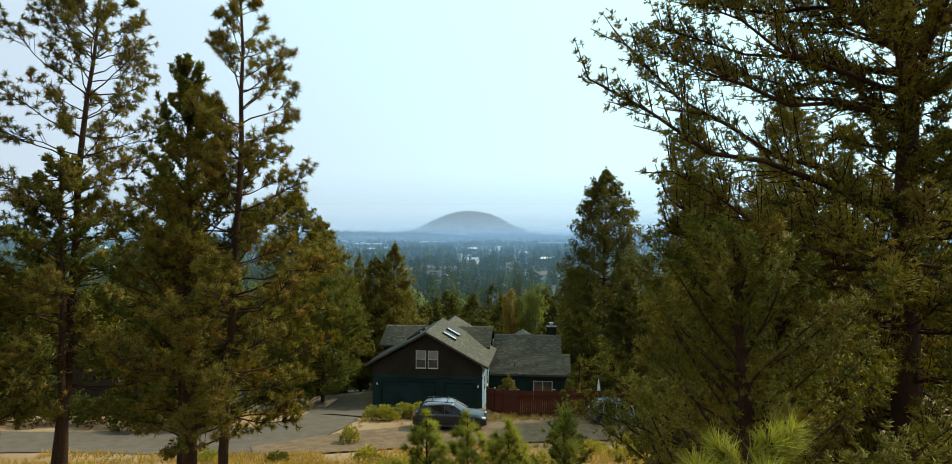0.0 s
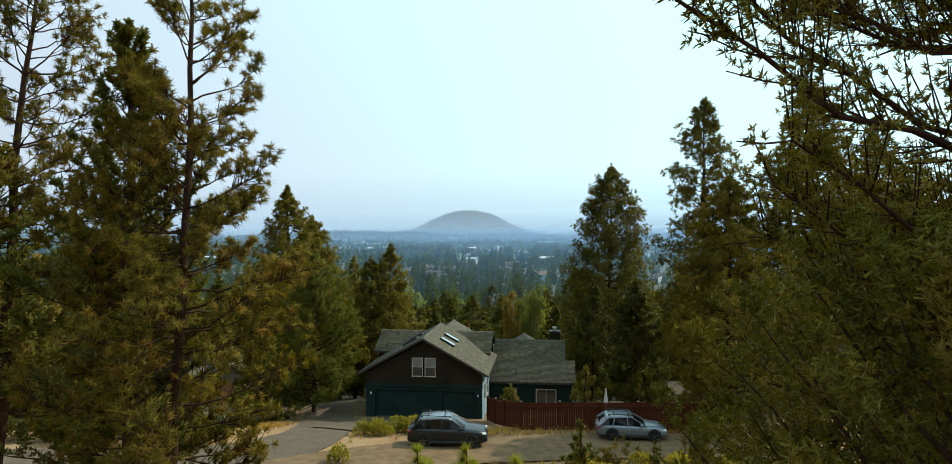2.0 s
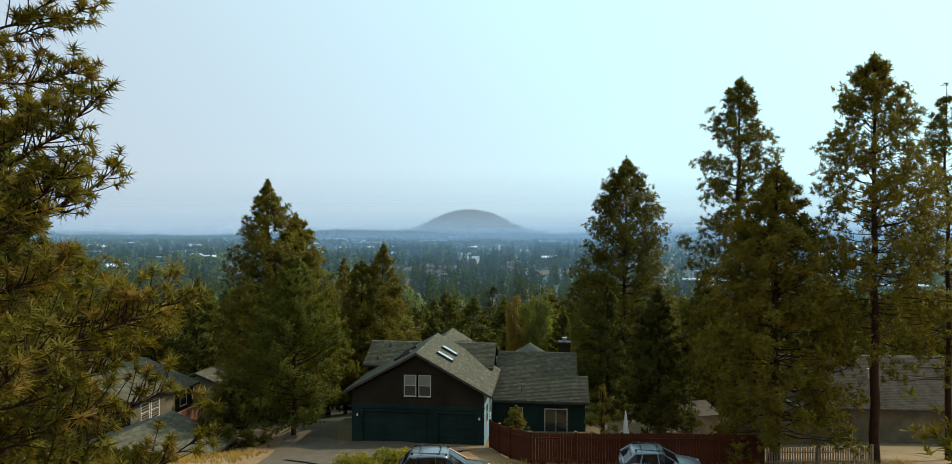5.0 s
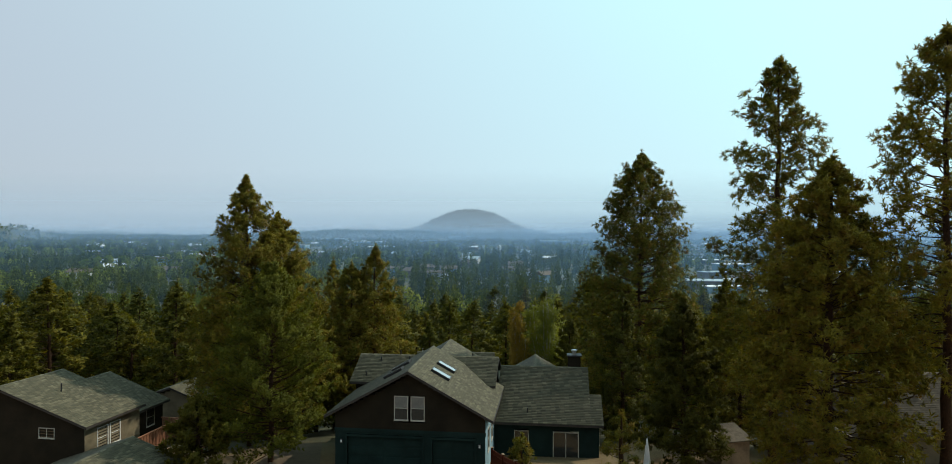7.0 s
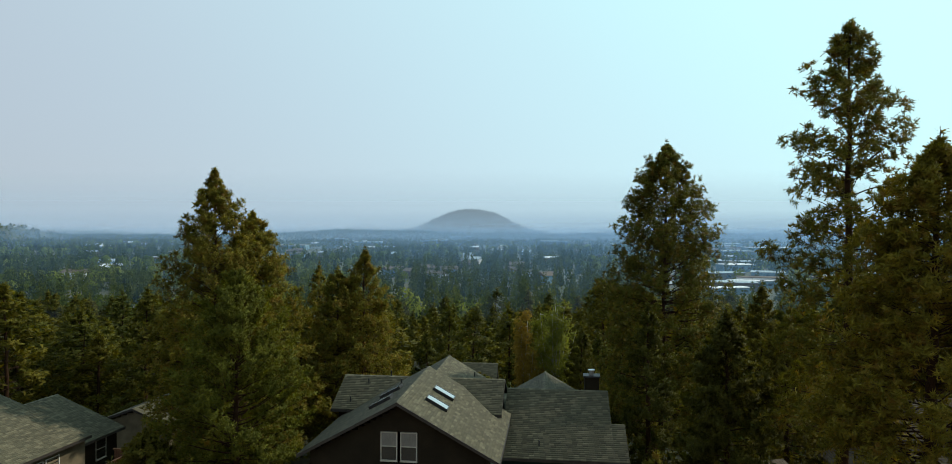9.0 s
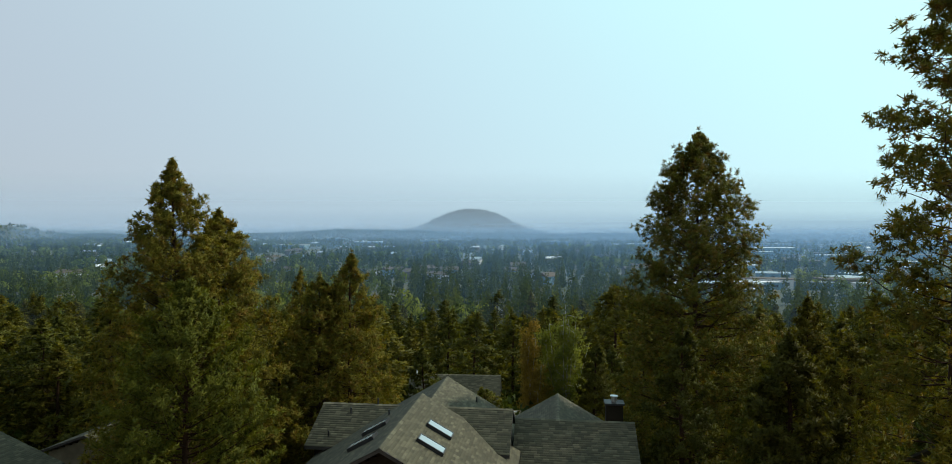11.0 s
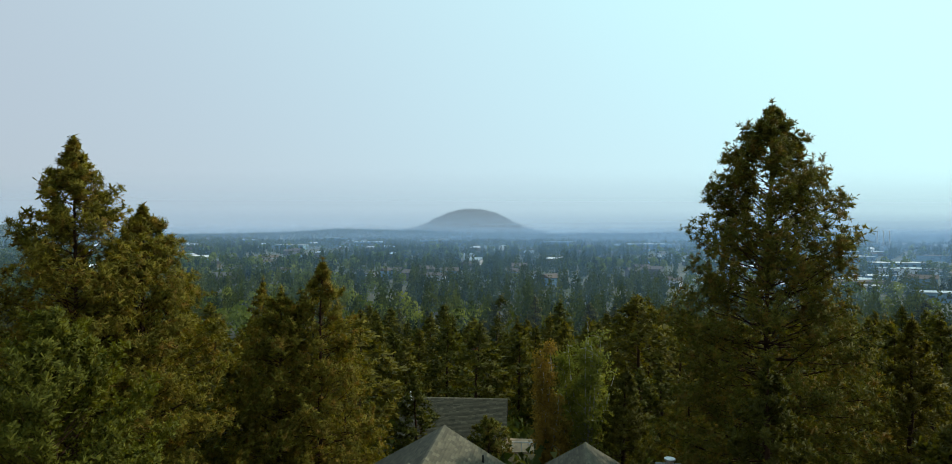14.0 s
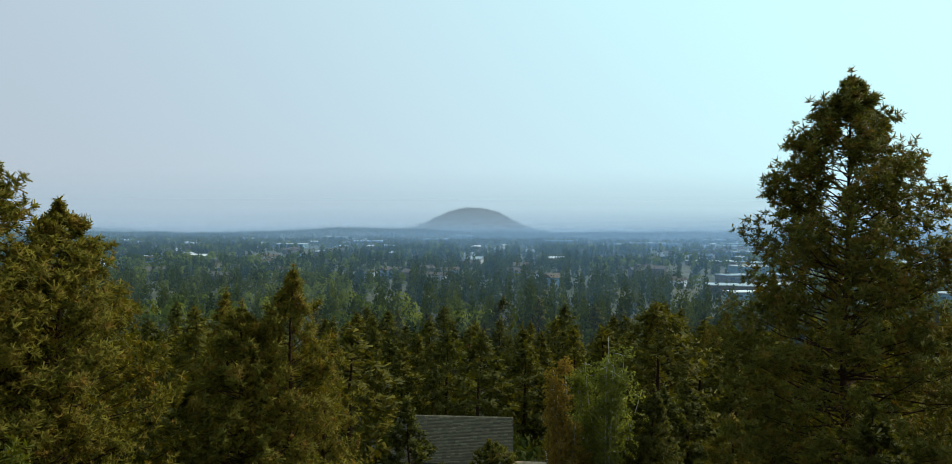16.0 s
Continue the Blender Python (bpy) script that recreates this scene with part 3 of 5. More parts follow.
def house_tree(kind, x, y, top, radius, seed, limbs=130, twigs=26, tuft=MID, leafmat=None, base=0.1, shape=full, label="", **more):
    pine = kind == "ponderosa_pine"
    more = {"jitter": 0.17, "curl": 0.2, "bare": 0.28 if pine else 0.12, "droop": (-14, 36), "per_twig": 1 if pine else 2, "whorl": 5 if pine else 0, "up": 0.45, **more}
    tree_at(kind, stand(x, y, seed * 37), conifer(seed, ground_to(x, y, top), base, lambda t: radius * shape(t), int(limbs * 0.78), int(twigs * (1.5 if pine else 1.3)), tuft, twig_wood=False, sides=4,
            twig_len=0.75 if radius > 3 else 0.55, **more), leafmat or M_GROVE, M_BARK, label, "fir tree" if kind == "fir" else "juniper tree" if kind == "juniper" else "pine tree", "trees round the houses", soft=0.65)


house_tree("ponderosa_pine", -18.0, 64.2, 17.6, 4.5, 41, 320, 26, label="tall full ponderosa pine behind the houses")
house_tree("ponderosa_pine", -16.5, 66.3, 14.7, 5.0, 42, 320, 25, label="broad ponderosa pine beside a taller one")
house_tree("juniper", -13.5, 55.6, 10.8, 3.9, 43, 255, 26, (10, 0.2, 0.06, 1.3, 0.2, 0.12), M_SPRAYS, 0.06, taper((0, 0.9), (0.4, 1.0), (0.75, 0.7), (1, 0.1)), "rounded yellow-green juniper beside the garage", up=0.8, droop=(0, 50))
house_tree("ponderosa_pine", -9.2, 71.6, 12.0, 3.5, 44, 225, 18, label="dense pine rising behind the roof")
house_tree("ponderosa_pine", -11.3, 70.6, 10.4, 3.6, 45, 225, 18, label="dense pine in a clump behind the roof")
house_tree("ponderosa_pine", -13.9, 76.0, 10.5, 2.8, 46, 180, 12, label="slim pine at the back of the clump")
house_tree("ponderosa_pine", -9.0, 77.0, 7.2, 2.8, 66, 180, 11, label="lower pine beside the clump")
house_tree("fir", 9.9, 81.5, 4.2, 2.3, 47, 195, 11, FIRT, M_FIR, 0.04, label="narrow dark fir beside a birch")
house_tree("ponderosa_pine", 13.6, 68.3, 20.1, 4.9, 48, 430, 28, base=0.08, shape=taper((0, 0.85), (0.3, 0.95), (0.55, 0.92), (0.71, 0.78), (0.81, 0.58), (0.91, 0.3), (0.97, 0.1), (1, 0.0)), label="tall ponderosa pine behind the house", lean=(0.3, 0))
house_tree("ponderosa_pine", 16.65, 50.0, 23.1, 3.5, 49, 235, 22, base=0.2, shape=tallp, label="very tall slender ponderosa pine above the fence", gaps=0.2, trunk=0.28, bare=0.3, jitter=0.26)
house_tree("ponderosa_pine", 16.2, 43.6, 16.9, 3.7, 50, 340, 24, base=0.1, label="dense dark pine standing behind the fence", trunk=0.28)
house_tree("ponderosa_pine", 21.8, 43.6, 22.7, 4.0, 51, 270, 21, base=0.28, shape=tallp, label="tall ponderosa pine with a bare reddish trunk", gaps=0.2, trunk=0.26)
house_tree("ponderosa_pine", 27.6, 46.0, 21.8, 3.2, 52, 180, 13, base=0.2, label="pine beside the neighbouring house")
house_tree("fir", 13.0, 53.8, 9.2, 2.7, 53, 225, 17, FIRT, M_FIR, 0.05, label="dark pointed fir beside the yard")
house_tree("fir", 21.6, 69.0, 9.3, 2.6, 54, 195, 12, FIRT, M_FIR, 0.05, label="pointed fir beyond the yard")
house_tree("fir", 19.0, 60.0, 8.0, 3.0, 57, 195, 12, FIRT, M_FIR, 0.05, label="broad dark fir beyond the yard")
house_tree("fir", 10.9, 61.8, 8.6, 2.3, 67, 165, 11, FIRT, M_FIR, 0.05, label="dark fir close behind the house")
house_tree("ponderosa_pine", 12.5, 76.0, 4.0, 3.0, 68, 180, 12, label="dark pine beyond the chimney")
house_tree("ponderosa_pine", 23.5, 77.0, 5.5, 3.2, 69, 180, 11, label="pine at the edge of the wood")
house_tree("ponderosa_pine", 8.2, 50.2, 3.0, 1.35, 82, 41, 14, (14, 0.22, 0.04, 2.0, 0.5), label="small round pine in the fenced yard", base=0.08)
house_tree("juniper", 2.5, 50.4, 1.6, 1.0, 56, 90, 9, (9, 0.2, 0.05, 1.0), M_JUNIPER, 0.08, label="small evergreen bush beside the garage wall", up=0.6)
house_tree("fir", -17.0, 53.0, 3.2, 2.2, 58, 150, 11, FIRT, M_FIR, 0.04, label="bluish low spruce beside the deck")
house_tree("juniper", 0.3, 92.0, -3.2, 2.4, 59, 150, 12, (9, 0.28, 0.09, 1.0), M_JUNIPER, 0.1, taper((0, 0.8), (0.5, 1.0), (0.85, 0.7), (1, 0.2)), label="rounded evergreen before the lower roof", up=0.6)


def broadleaf(seed, tall, radius, blades, size, low=0.2):
    """A many-stemmed broadleaf: forking stems and loose leaves in drooping clusters."""
    rng = np.random.default_rng(seed)
    wood, cs = Wood(), []
    for k in range(11):
        az = k * 2.4 + rng.normal(0, 0.3)
        ss = np.linspace(0, 1, 8)
        top = tall * rng.uniform(0.5, 0.97) if k else tall
        # low stems lean out furthest
        out = radius * (1.35 - top / tall) * rng.uniform(0.8, 1.2)
        if k == 0:
            out = 0.2
        pts = np.stack([np.cos(az) * out * ss ** 1.4, np.sin(az) * out * ss ** 1.4, top * ss], 1) + rng.normal(0, 0.06, (8, 3)) * ss[:, None]
        wood.add(pts, 0.09 * (1 - 0.85 * ss), 5)
        for _ in range(26):
            s = rng.uniform(low, 1.0)
            p = np.array([np.interp(s, ss, pts[:, j]) for j in range(3)])
            d = unit(rng.normal(size=3) + np.array([0, 0, 0.7]))
            ln = rng.uniform(0.35, 1.0) * radius * 0.7 * (1.15 - 0.75 * s)
            e = p + d * ln
            wood.add(np.stack([p, (p + e) / 2, e + (0, 0, -0.1)]), [0.025, 0.018, 0.008], 3)
            q = rng.random((blades, 1))
            cs.append(p + (e - p) * (0.25 + 0.85 * q) + rng.normal(0, 0.24, (blades, 3)) - np.array([0, 0, 0.35]) * q)
    c = np.concatenate(cs)
    leaf = tuft_tris(rng, c, rng.normal(size=c.shape), 3, size, size * 0.7, 1.6)
    return np.concatenate(wood.v), np.concatenate(wood.f), leaf


for bx, by, top, r, sd, mat, lab in ((7.4, 83.5, 6.8, 3.5, 61, M_BIRCH, "pale green birch clump with white stems"), (4.5, 83.0, 5.0, 1.7, 62, M_YELLOW, "small birch turning yellow")):
    tree_at("birch", stand(bx, by), broadleaf(sd, ground_to(bx, by, top), r, 46, 0.17), mat, M_PALEBARK, lab, "birch tree")
bx, by = -3.4, 190.0
tree_at("maple", stand(bx, by), broadleaf(63, ground_to(bx, by, -13.5), 3.2, 16, 0.5, 0.3), M_RED, M_TWIG, "small maple turned red among the pines", "maple tree")

# the wood below the houses: a few shapes, placed many times
def wood_shape(k, limbs, twigs, tuft):
    wv, wf, leaf, out = conifer(100 + k, 16.0, 0.04, lambda t: (2.8 + 0.3 * (k % 4)) * (full if k % 3 else tallp)(t), limbs, twigs, tuft, twig_wood=False, sides=3, twig_len=0.6, per_twig=1,
                           jitter=0.24, curl=0.18, bare=0.25, whorl=5, droop=(-14, 36), limb_pts=3)
    return (mesh_np("trunk", wv, wf, M_BARK, True), crown_mesh(leaf, M_WOOD, 0.7, out))


close_shapes = [wood_shape(k, 120, 20, (5, 0.42, 0.185, 1.9, 0.2, 0.2)) for k in range(5)]
far_shapes = [wood_shape(10 + k, 75, 13, (4, 0.7, 0.28, 1.9, 0.3, 0.3)) for k in range(4)]
rng = np.random.default_rng(5)
KEEP = [(-4, 62, 15), (-3, 104, 10), (-28, 60, 13), (28, 56, 10), (7, 84, 5.5), (6, 72, 8), (16, 55, 8), (-3.4, 184, 7), (0, 90, 6), (-4.5, 91, 5), (3.5, 92, 4), (-10, 71, 6), (-16, 64, 7), (14, 68, 6)]
placed = []
tries = 0
while len(placed) < 290 and tries < 40000:
    tries += 1
    ty = 62 + 150 * rng.random() ** 1.2
    tx = rng.uniform(-1, 1) * (10 + 0.68 * ty)
    gap = 9 if ty < 110 else 14
    if any((tx - a) ** 2 + (ty - b) ** 2 < c * c for a, b, c in KEEP) or any((tx - a) ** 2 + (ty - b) ** 2 < gap for a, b in placed):
        continue
    placed.append((tx, ty))
    # crowns stay below the line of sight to the plain
    g = float(height(tx, ty))
    if ty < 82 and tx < -20:
        cap = 13.2 - 0.085 * ty
    elif ty < 95:
        cap = 13.2 - 0.125 * ty
    else:
        cap = 13.2 - 0.098 * ty
    tall = min(rng.uniform(13, 21), max(5.0, cap - g + rng.normal(0, 2.2)))
    s = tall / 16.0
    w = max(s, 0.62) * rng.uniform(1.15, 1.6)
    t = thing("pine", pose(tx, ty, g - 0.2, 0, 0, rng.uniform(0, 360)) @ Matrix.Diagonal((w, w, s, 1)), "evergreen conifer in the wood below the houses", "conifer", "wood below the houses")
    tr, cr = close_shapes[int(rng.integers(5))] if ty < 105 else far_shapes[int(rng.integers(4))]
    child(new("trunk", tr), t)
    child(new("crown", cr), t)


def far_wood(name, seed, n, y0, y1, blades, size, material, tall, wide, label, spread=0.8, power=1.0, round_top=False, avoid=(), floor=-0.22, open_town=0.5):
    """Many far trees as loose jagged blades in one mesh."""
    rng = np.random.default_rng(seed)
    ty = y0 + (y1 - y0) * rng.random(n) ** power
    tx = rng.uniform(-spread, spread, n) * ty
    patch = np.array([noise.noise(Vector((a * 0.006, b * 0.004, seed))) for a, b in zip(tx, ty)])
    keep = patch > floor + 0.1 * rng.normal(size=n)
    # the mill district is open, with few trees
    keep &= ~((tx > 0.26 * ty) & (ty > 300) & (rng.random(n) < open_town))
    for a, b, c in avoid:
        keep &= (tx - a) ** 2 + (ty - b) ** 2 > c * c
    tx, ty = tx[keep], ty[keep]
    n = len(tx)
    th = rng.uniform(tall[0], tall[1], n) * (1 + 0.35 * patch[keep])
    tw = rng.uniform(wide[0], wide[1], n)
    g = height(tx, ty)
    q = rng.random((n, blades))
    t = 1 - np.sqrt(q) * 0.93 if not round_top else 0.15 + 0.85 * q
    prof = (1 - t) ** 0.85 if not round_top else np.sqrt(np.clip(1 - ((t - 0.55) / 0.46) ** 2, 0.02, 1))
    az = rng.random((n, blades)) * 2 * np.pi
    rr = prof * tw[:, None] * rng.uniform(0.55, 1.05, (n, blades))
    c = np.stack([tx[:, None] + np.cos(az) * rr, ty[:, None] + np.sin(az) * rr, g[:, None] + th[:, None] * t], -1).reshape(-1, 3)
    out = np.stack([np.cos(az), np.sin(az), np.full_like(az, -0.25 if not round_top else 0.3)], -1).reshape(-1, 3)
    sz = (size * (0.35 + 0.65 * prof)).reshape(-1, 1) * rng.uniform(0.7, 1.3, (n * blades, 1))
    side = unit(np.cross(out, rng.normal(size=out.shape))) * sz * 0.55
    upv = unit(np.cross(out, side)) * np.sign(np.cross(out, side)[:, 2:3] + 1e-6) * sz
    v = np.stack([c - side, c + side + out * sz * 0.3, c + upv * 1.1], 1).reshape(-1, 3)
    me = mesh_np(name, v, np.arange(len(v)).reshape(-1, 3), material)
    me.attributes.new("tone", "FLOAT", "POINT").data.foreach_set("value", np.repeat(rng.random(n), blades * 3).astype(np.float32))
    return tagged(new(name, me), label, "forest", kind="stuff")


# open ground round the warehouses
CLEARED = ((148, 390, 34), (135, 355, 20), (120, 322, 14), (176, 470, 20), (236, 355, 22), (276, 480, 20), (395, 636, 36), (380, 606, 30), (366, 580, 26), (270, 462, 24), (262, 444, 20), (230, 338, 22), (222, 320, 18),
           (350, 850, 50), (338, 812, 40), (420, 755, 40), (406, 722, 30), (450, 990, 60), (436, 950, 45), (170, 450, 18), (140, 375, 26))
far_wood("underwood", 70, 2400, 62, 235, 44, 0.62, M_FOREST, (1.5, 5.0), (1.0, 2.1), "low evergreen scrub under the pines", spread=0.85, round_top=True, floor=-0.6,
         avoid=((-4, 62, 13), (-3, 102, 9), (-28, 60, 12), (28, 56, 10), (6, 72, 8), (5, 101, 6)))
far_wood("pine_forest", 71, 1500, 165, 480, 120, 1.3, M_FOREST, (7, 18), (2.0, 3.6), "dense dark green conifers covering the plain", floor=-0.3, avoid=CLEARED)
far_wood("broadleaf_trees", 72, 850, 235, 560, 110, 1.15, M_GREENWOOD, (5, 10), (2.6, 4.6), "rounded bright green broadleaf trees among the conifers", round_top=True, floor=0.03, avoid=CLEARED)
far_wood("mid_forest", 73, 3400, 470, 1200, 56, 1.9, M_FOREST, (7, 20), (2.2, 4.4), "conifer woods of the town below", floor=-0.15)
far_wood("town_trees", 75, 1500, 550, 1500, 40, 2.6, M_GREENWOOD, (6, 11), (3.0, 5.0), "rounded broadleaf trees among the town's roofs", round_top=True, floor=0.0)
far_wood("far_forest", 74, 9000, 1150, 3200, 10, 4.6, M_FOREST, (8, 19), (3.0, 6.0), "distant conifer woods across the plain", power=0.85, floor=-0.4, open_town=0.5)
far_wood("horizon_trees", 76, 3600, 2600, 3230, 12, 4.2, M_FOREST, (9, 20), (2.6, 5.0), "ragged line of conifers on the horizon", floor=-0.5, open_town=0.2)


# ---- far hill ----
def butte():
    m = surface("dry_hillside", (0.03, 0.036, 0.03), (0.09, 0.08, 0.06), 0.012, 1.0, bump=0.3, depth=3.0, stain=0.4)
    n = 140
    cx, cy = -45.0, 4300.0

    def relief(u, v):
        """The hill's height over its plan: a broad flat top, steeper on one flank, gullied slopes."""
        r = np.hypot(u, v) * 1.45 * np.where(u > 0.3, 1.03, 1.0)
        z = np.interp(r, [0, 0.1, 0.18, 0.37, 0.567, 0.73, 0.85, 1.0, 1.3, 2.1], [1, 0.995, 0.975, 0.85, 0.645, 0.43, 0.29, 0.16, 0.02, -0.05])
        z = z + 0.012 * np.sin(np.arctan2(v, u) * 17 + 3 * r) * np.clip(r, 0, 1) + 0.008 * np.sin(u * 31 + v * 9) * np.sin(u * 13 - 2) * np.clip(z, 0, 1)
        # a long low shoulder runs out on one side
        return -16 + 168 * z + 9 * np.exp(-(((u + 0.95) / 0.3) ** 2))

    gx, gy = np.meshgrid(np.linspace(-1, 1, n), np.linspace(-1, 1, n))
    v = np.stack([cx + gx.ravel() * 609, cy + gy.ravel() * 500, relief(gx, gy).ravel()], 1)
    i = (np.arange(n - 1)[:, None] * n + np.arange(n - 1)[None, :]).ravel()
    ob = new("butte", mesh_np("butte", v, np.stack([i, i + 1, i + n + 1, i + n], 1), m, True))
    tagged(ob, "lone rounded butte rising hazy above the plain", "hill", kind="structure")
    # sparse trees on its slopes
    rng = np.random.default_rng(91)
    u, w = rng.uniform(-1, 1, 2600), rng.uniform(-1, 0.3, 2600)
    keep = relief(u, w) > 0
    u, w = u[keep], w[keep]
    foot = np.stack([cx + u * 609, cy + w * 500, relief(u, w) - 1], 1)
    tall = rng.uniform(5, 13, (len(u), 1))
    tris = []
    for k in range(3):
        a = rng.random(len(u)) * np.pi
        side = np.stack([np.cos(a), np.sin(a) * 0.5, np.zeros(len(u))], 1) * tall * 0.3
        tris.append(np.stack([foot - side, foot + side, foot + tall * np.array([0, 0, 1.0])], 1))
    tv = np.concatenate(tris).reshape(-1, 3)
    me = mesh_np("butte_trees", tv, np.arange(len(tv)).reshape(-1, 3), M_FOREST)
    tagged(new("butte_trees", me), "scattered dark conifers on the butte", "forest", kind="stuff")


butte()


def haze_sheet(y, dens, top, low):
    """Distance haze painted on a sheet over the plain: a blue tone that thins out with height."""
    m = bpy.data.materials.new("smoke")
    m.use_nodes = True
    nt = m.node_tree
    nt.nodes.remove(nt.nodes["Principled BSDF"])
    co = nt.nodes.new("ShaderNodeTexCoord")
    sep = nt.nodes.new("ShaderNodeSeparateXYZ")
    nt.links.new(co.outputs["Object"], sep.inputs["Vector"])
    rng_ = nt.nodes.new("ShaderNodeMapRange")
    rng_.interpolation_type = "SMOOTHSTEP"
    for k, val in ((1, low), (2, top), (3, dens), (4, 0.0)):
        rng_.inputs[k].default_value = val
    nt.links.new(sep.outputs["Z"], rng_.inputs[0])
    # denser to the right, imitating the brighter haze towards the sun
    sunward = nt.nodes.new("ShaderNodeMapRange")
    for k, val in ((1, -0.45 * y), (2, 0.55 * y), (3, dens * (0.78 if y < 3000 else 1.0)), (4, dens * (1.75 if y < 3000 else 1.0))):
        sunward.inputs[k].default_value = val
    nt.links.new(sep.outputs["X"], sunward.inputs[0])
    nt.links.new(sunward.outputs[0], rng_.inputs[3])
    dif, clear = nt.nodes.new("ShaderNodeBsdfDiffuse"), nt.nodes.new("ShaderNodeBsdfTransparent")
    # the haze's blue is painted in, paler for farther sheets
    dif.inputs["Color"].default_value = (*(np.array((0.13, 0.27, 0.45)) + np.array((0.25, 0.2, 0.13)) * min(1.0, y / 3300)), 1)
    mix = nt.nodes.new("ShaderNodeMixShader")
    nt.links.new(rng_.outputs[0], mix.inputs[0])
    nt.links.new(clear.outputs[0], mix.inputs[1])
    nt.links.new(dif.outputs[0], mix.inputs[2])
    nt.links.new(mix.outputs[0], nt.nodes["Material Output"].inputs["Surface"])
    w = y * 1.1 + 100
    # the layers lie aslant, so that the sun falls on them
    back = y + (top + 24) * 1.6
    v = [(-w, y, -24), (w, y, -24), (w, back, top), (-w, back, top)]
    ob = new("painted_haze", mesh_np("painted_haze", v, [(0, 1, 2, 3)], m))
    tagged(ob, "slanted sheet painted as blue distance haze over the plain", "smoke", kind="structure")


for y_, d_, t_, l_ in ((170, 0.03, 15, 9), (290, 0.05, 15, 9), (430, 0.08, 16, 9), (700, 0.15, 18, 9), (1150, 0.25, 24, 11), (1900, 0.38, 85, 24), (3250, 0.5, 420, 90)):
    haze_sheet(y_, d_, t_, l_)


# ---- houses ----
M_SHINGLE, nt_, b_ = nodes_of("roof_shingles")
_g = nt_.nodes.new("ShaderNodeNewGeometry")
_oi = nt_.nodes.new("ShaderNodeObjectInfo")
_sum = nt_.nodes.new("ShaderNodeMath")
_sum.operation = "ADD"
_fr = nt_.nodes.new("ShaderNodeMath")
_fr.operation = "FRACT"
nt_.links.new(_g.outputs["Random Per Island"], _sum.inputs[0])
nt_.links.new(_oi.outputs["Random"], _sum.inputs[1])
nt_.links.new(_sum.outputs[0], _fr.inputs[0])
_c = ramp(nt_, _fr.outputs[0], [(0.0, (0.056, 0.051, 0.03)), (0.5, (0.078, 0.072, 0.042)), (0.85, (0.103, 0.094, 0.056)), (1.0, (0.135, 0.122, 0.075))])
_c = mixed(nt_, 1.0, _c, ramp(nt_, noise_of(nt_, 60, 4, 0.7), [(0.3, (0.7, 0.7, 0.7)), (0.7, (1.15, 1.15, 1.15))]), "MULTIPLY")
nt_.links.new(_c, b_.inputs["Base Color"])
b_.inputs["Roughness"].default_value = 0.9
M_ROOFDECK = surface("roof_underlay", (0.05, 0.048, 0.045), (0.08, 0.076, 0.07), 4, 0.95)
# brown and teal go near black: the fronts' shade is partly in them
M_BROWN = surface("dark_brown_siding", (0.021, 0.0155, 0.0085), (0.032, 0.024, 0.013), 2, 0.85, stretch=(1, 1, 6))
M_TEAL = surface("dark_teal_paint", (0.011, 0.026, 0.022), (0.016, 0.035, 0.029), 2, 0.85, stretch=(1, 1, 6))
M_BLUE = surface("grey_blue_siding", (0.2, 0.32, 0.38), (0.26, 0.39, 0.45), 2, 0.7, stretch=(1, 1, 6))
M_WHITE = surface("white_trim", (0.68, 0.68, 0.66), (0.8, 0.8, 0.78), 3, 0.5, stain=0.15)
M_DARKTRIM = surface("dark_fascia", (0.035, 0.03, 0.026), (0.06, 0.05, 0.042), 3, 0.6)
M_FRAME = surface("pale_window_frame", (0.4, 0.37, 0.3), (0.5, 0.47, 0.39), 3, 0.5, stain=0.15)
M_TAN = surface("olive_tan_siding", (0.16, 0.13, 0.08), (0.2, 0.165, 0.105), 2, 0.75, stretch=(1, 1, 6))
M_FENCE = surface("red_brown_fence", (0.065, 0.015, 0.005), (0.11, 0.026, 0.009), 3, 0.8, stretch=(4, 4, 0.5))
M_RAWWOOD = surface("weathered_wood", (0.28, 0.2, 0.13), (0.42, 0.31, 0.2), 3, 0.85, stretch=(4, 4, 0.5))
M_REDWOOD = surface("redwood_deck", (0.2, 0.09, 0.05), (0.3, 0.14, 0.08), 3, 0.8, stretch=(1, 6, 1))
M_METAL = surface("galvanised_metal", (0.5, 0.5, 0.5), (0.65, 0.65, 0.65), 3, 0.35, metal=0.9, bump=0.1)
M_BLACK = surface("black_metal", (0.015, 0.015, 0.015), (0.03, 0.03, 0.03), 3, 0.5)
M_TAR = surface("taupe_roof", (0.12, 0.093, 0.066), (0.17, 0.135, 0.1), 6, 0.9)


def glass_material(name, tint, rough=0.03):
    m, nt, b = nodes_of(name)
    b.inputs["Base Color"].default_value = (*tint, 1)
    b.inputs["Roughness"].default_value = rough
    b.inputs["Specular IOR Level"].default_value = 0.8
    b.inputs["Coat Weight"].default_value = 0.6
    b.inputs["Coat Roughness"].default_value = 0.02
    return m


M_GLASS = glass_material("window_glass", (0.02, 0.024, 0.026))
M_BLIND = surface("window_blind", (0.2, 0.19, 0.17), (0.26, 0.25, 0.22), 2, 0.5)
M_SKYGLASS = glass_material("skylight_glass", (0.3, 0.36, 0.38), 0.08)


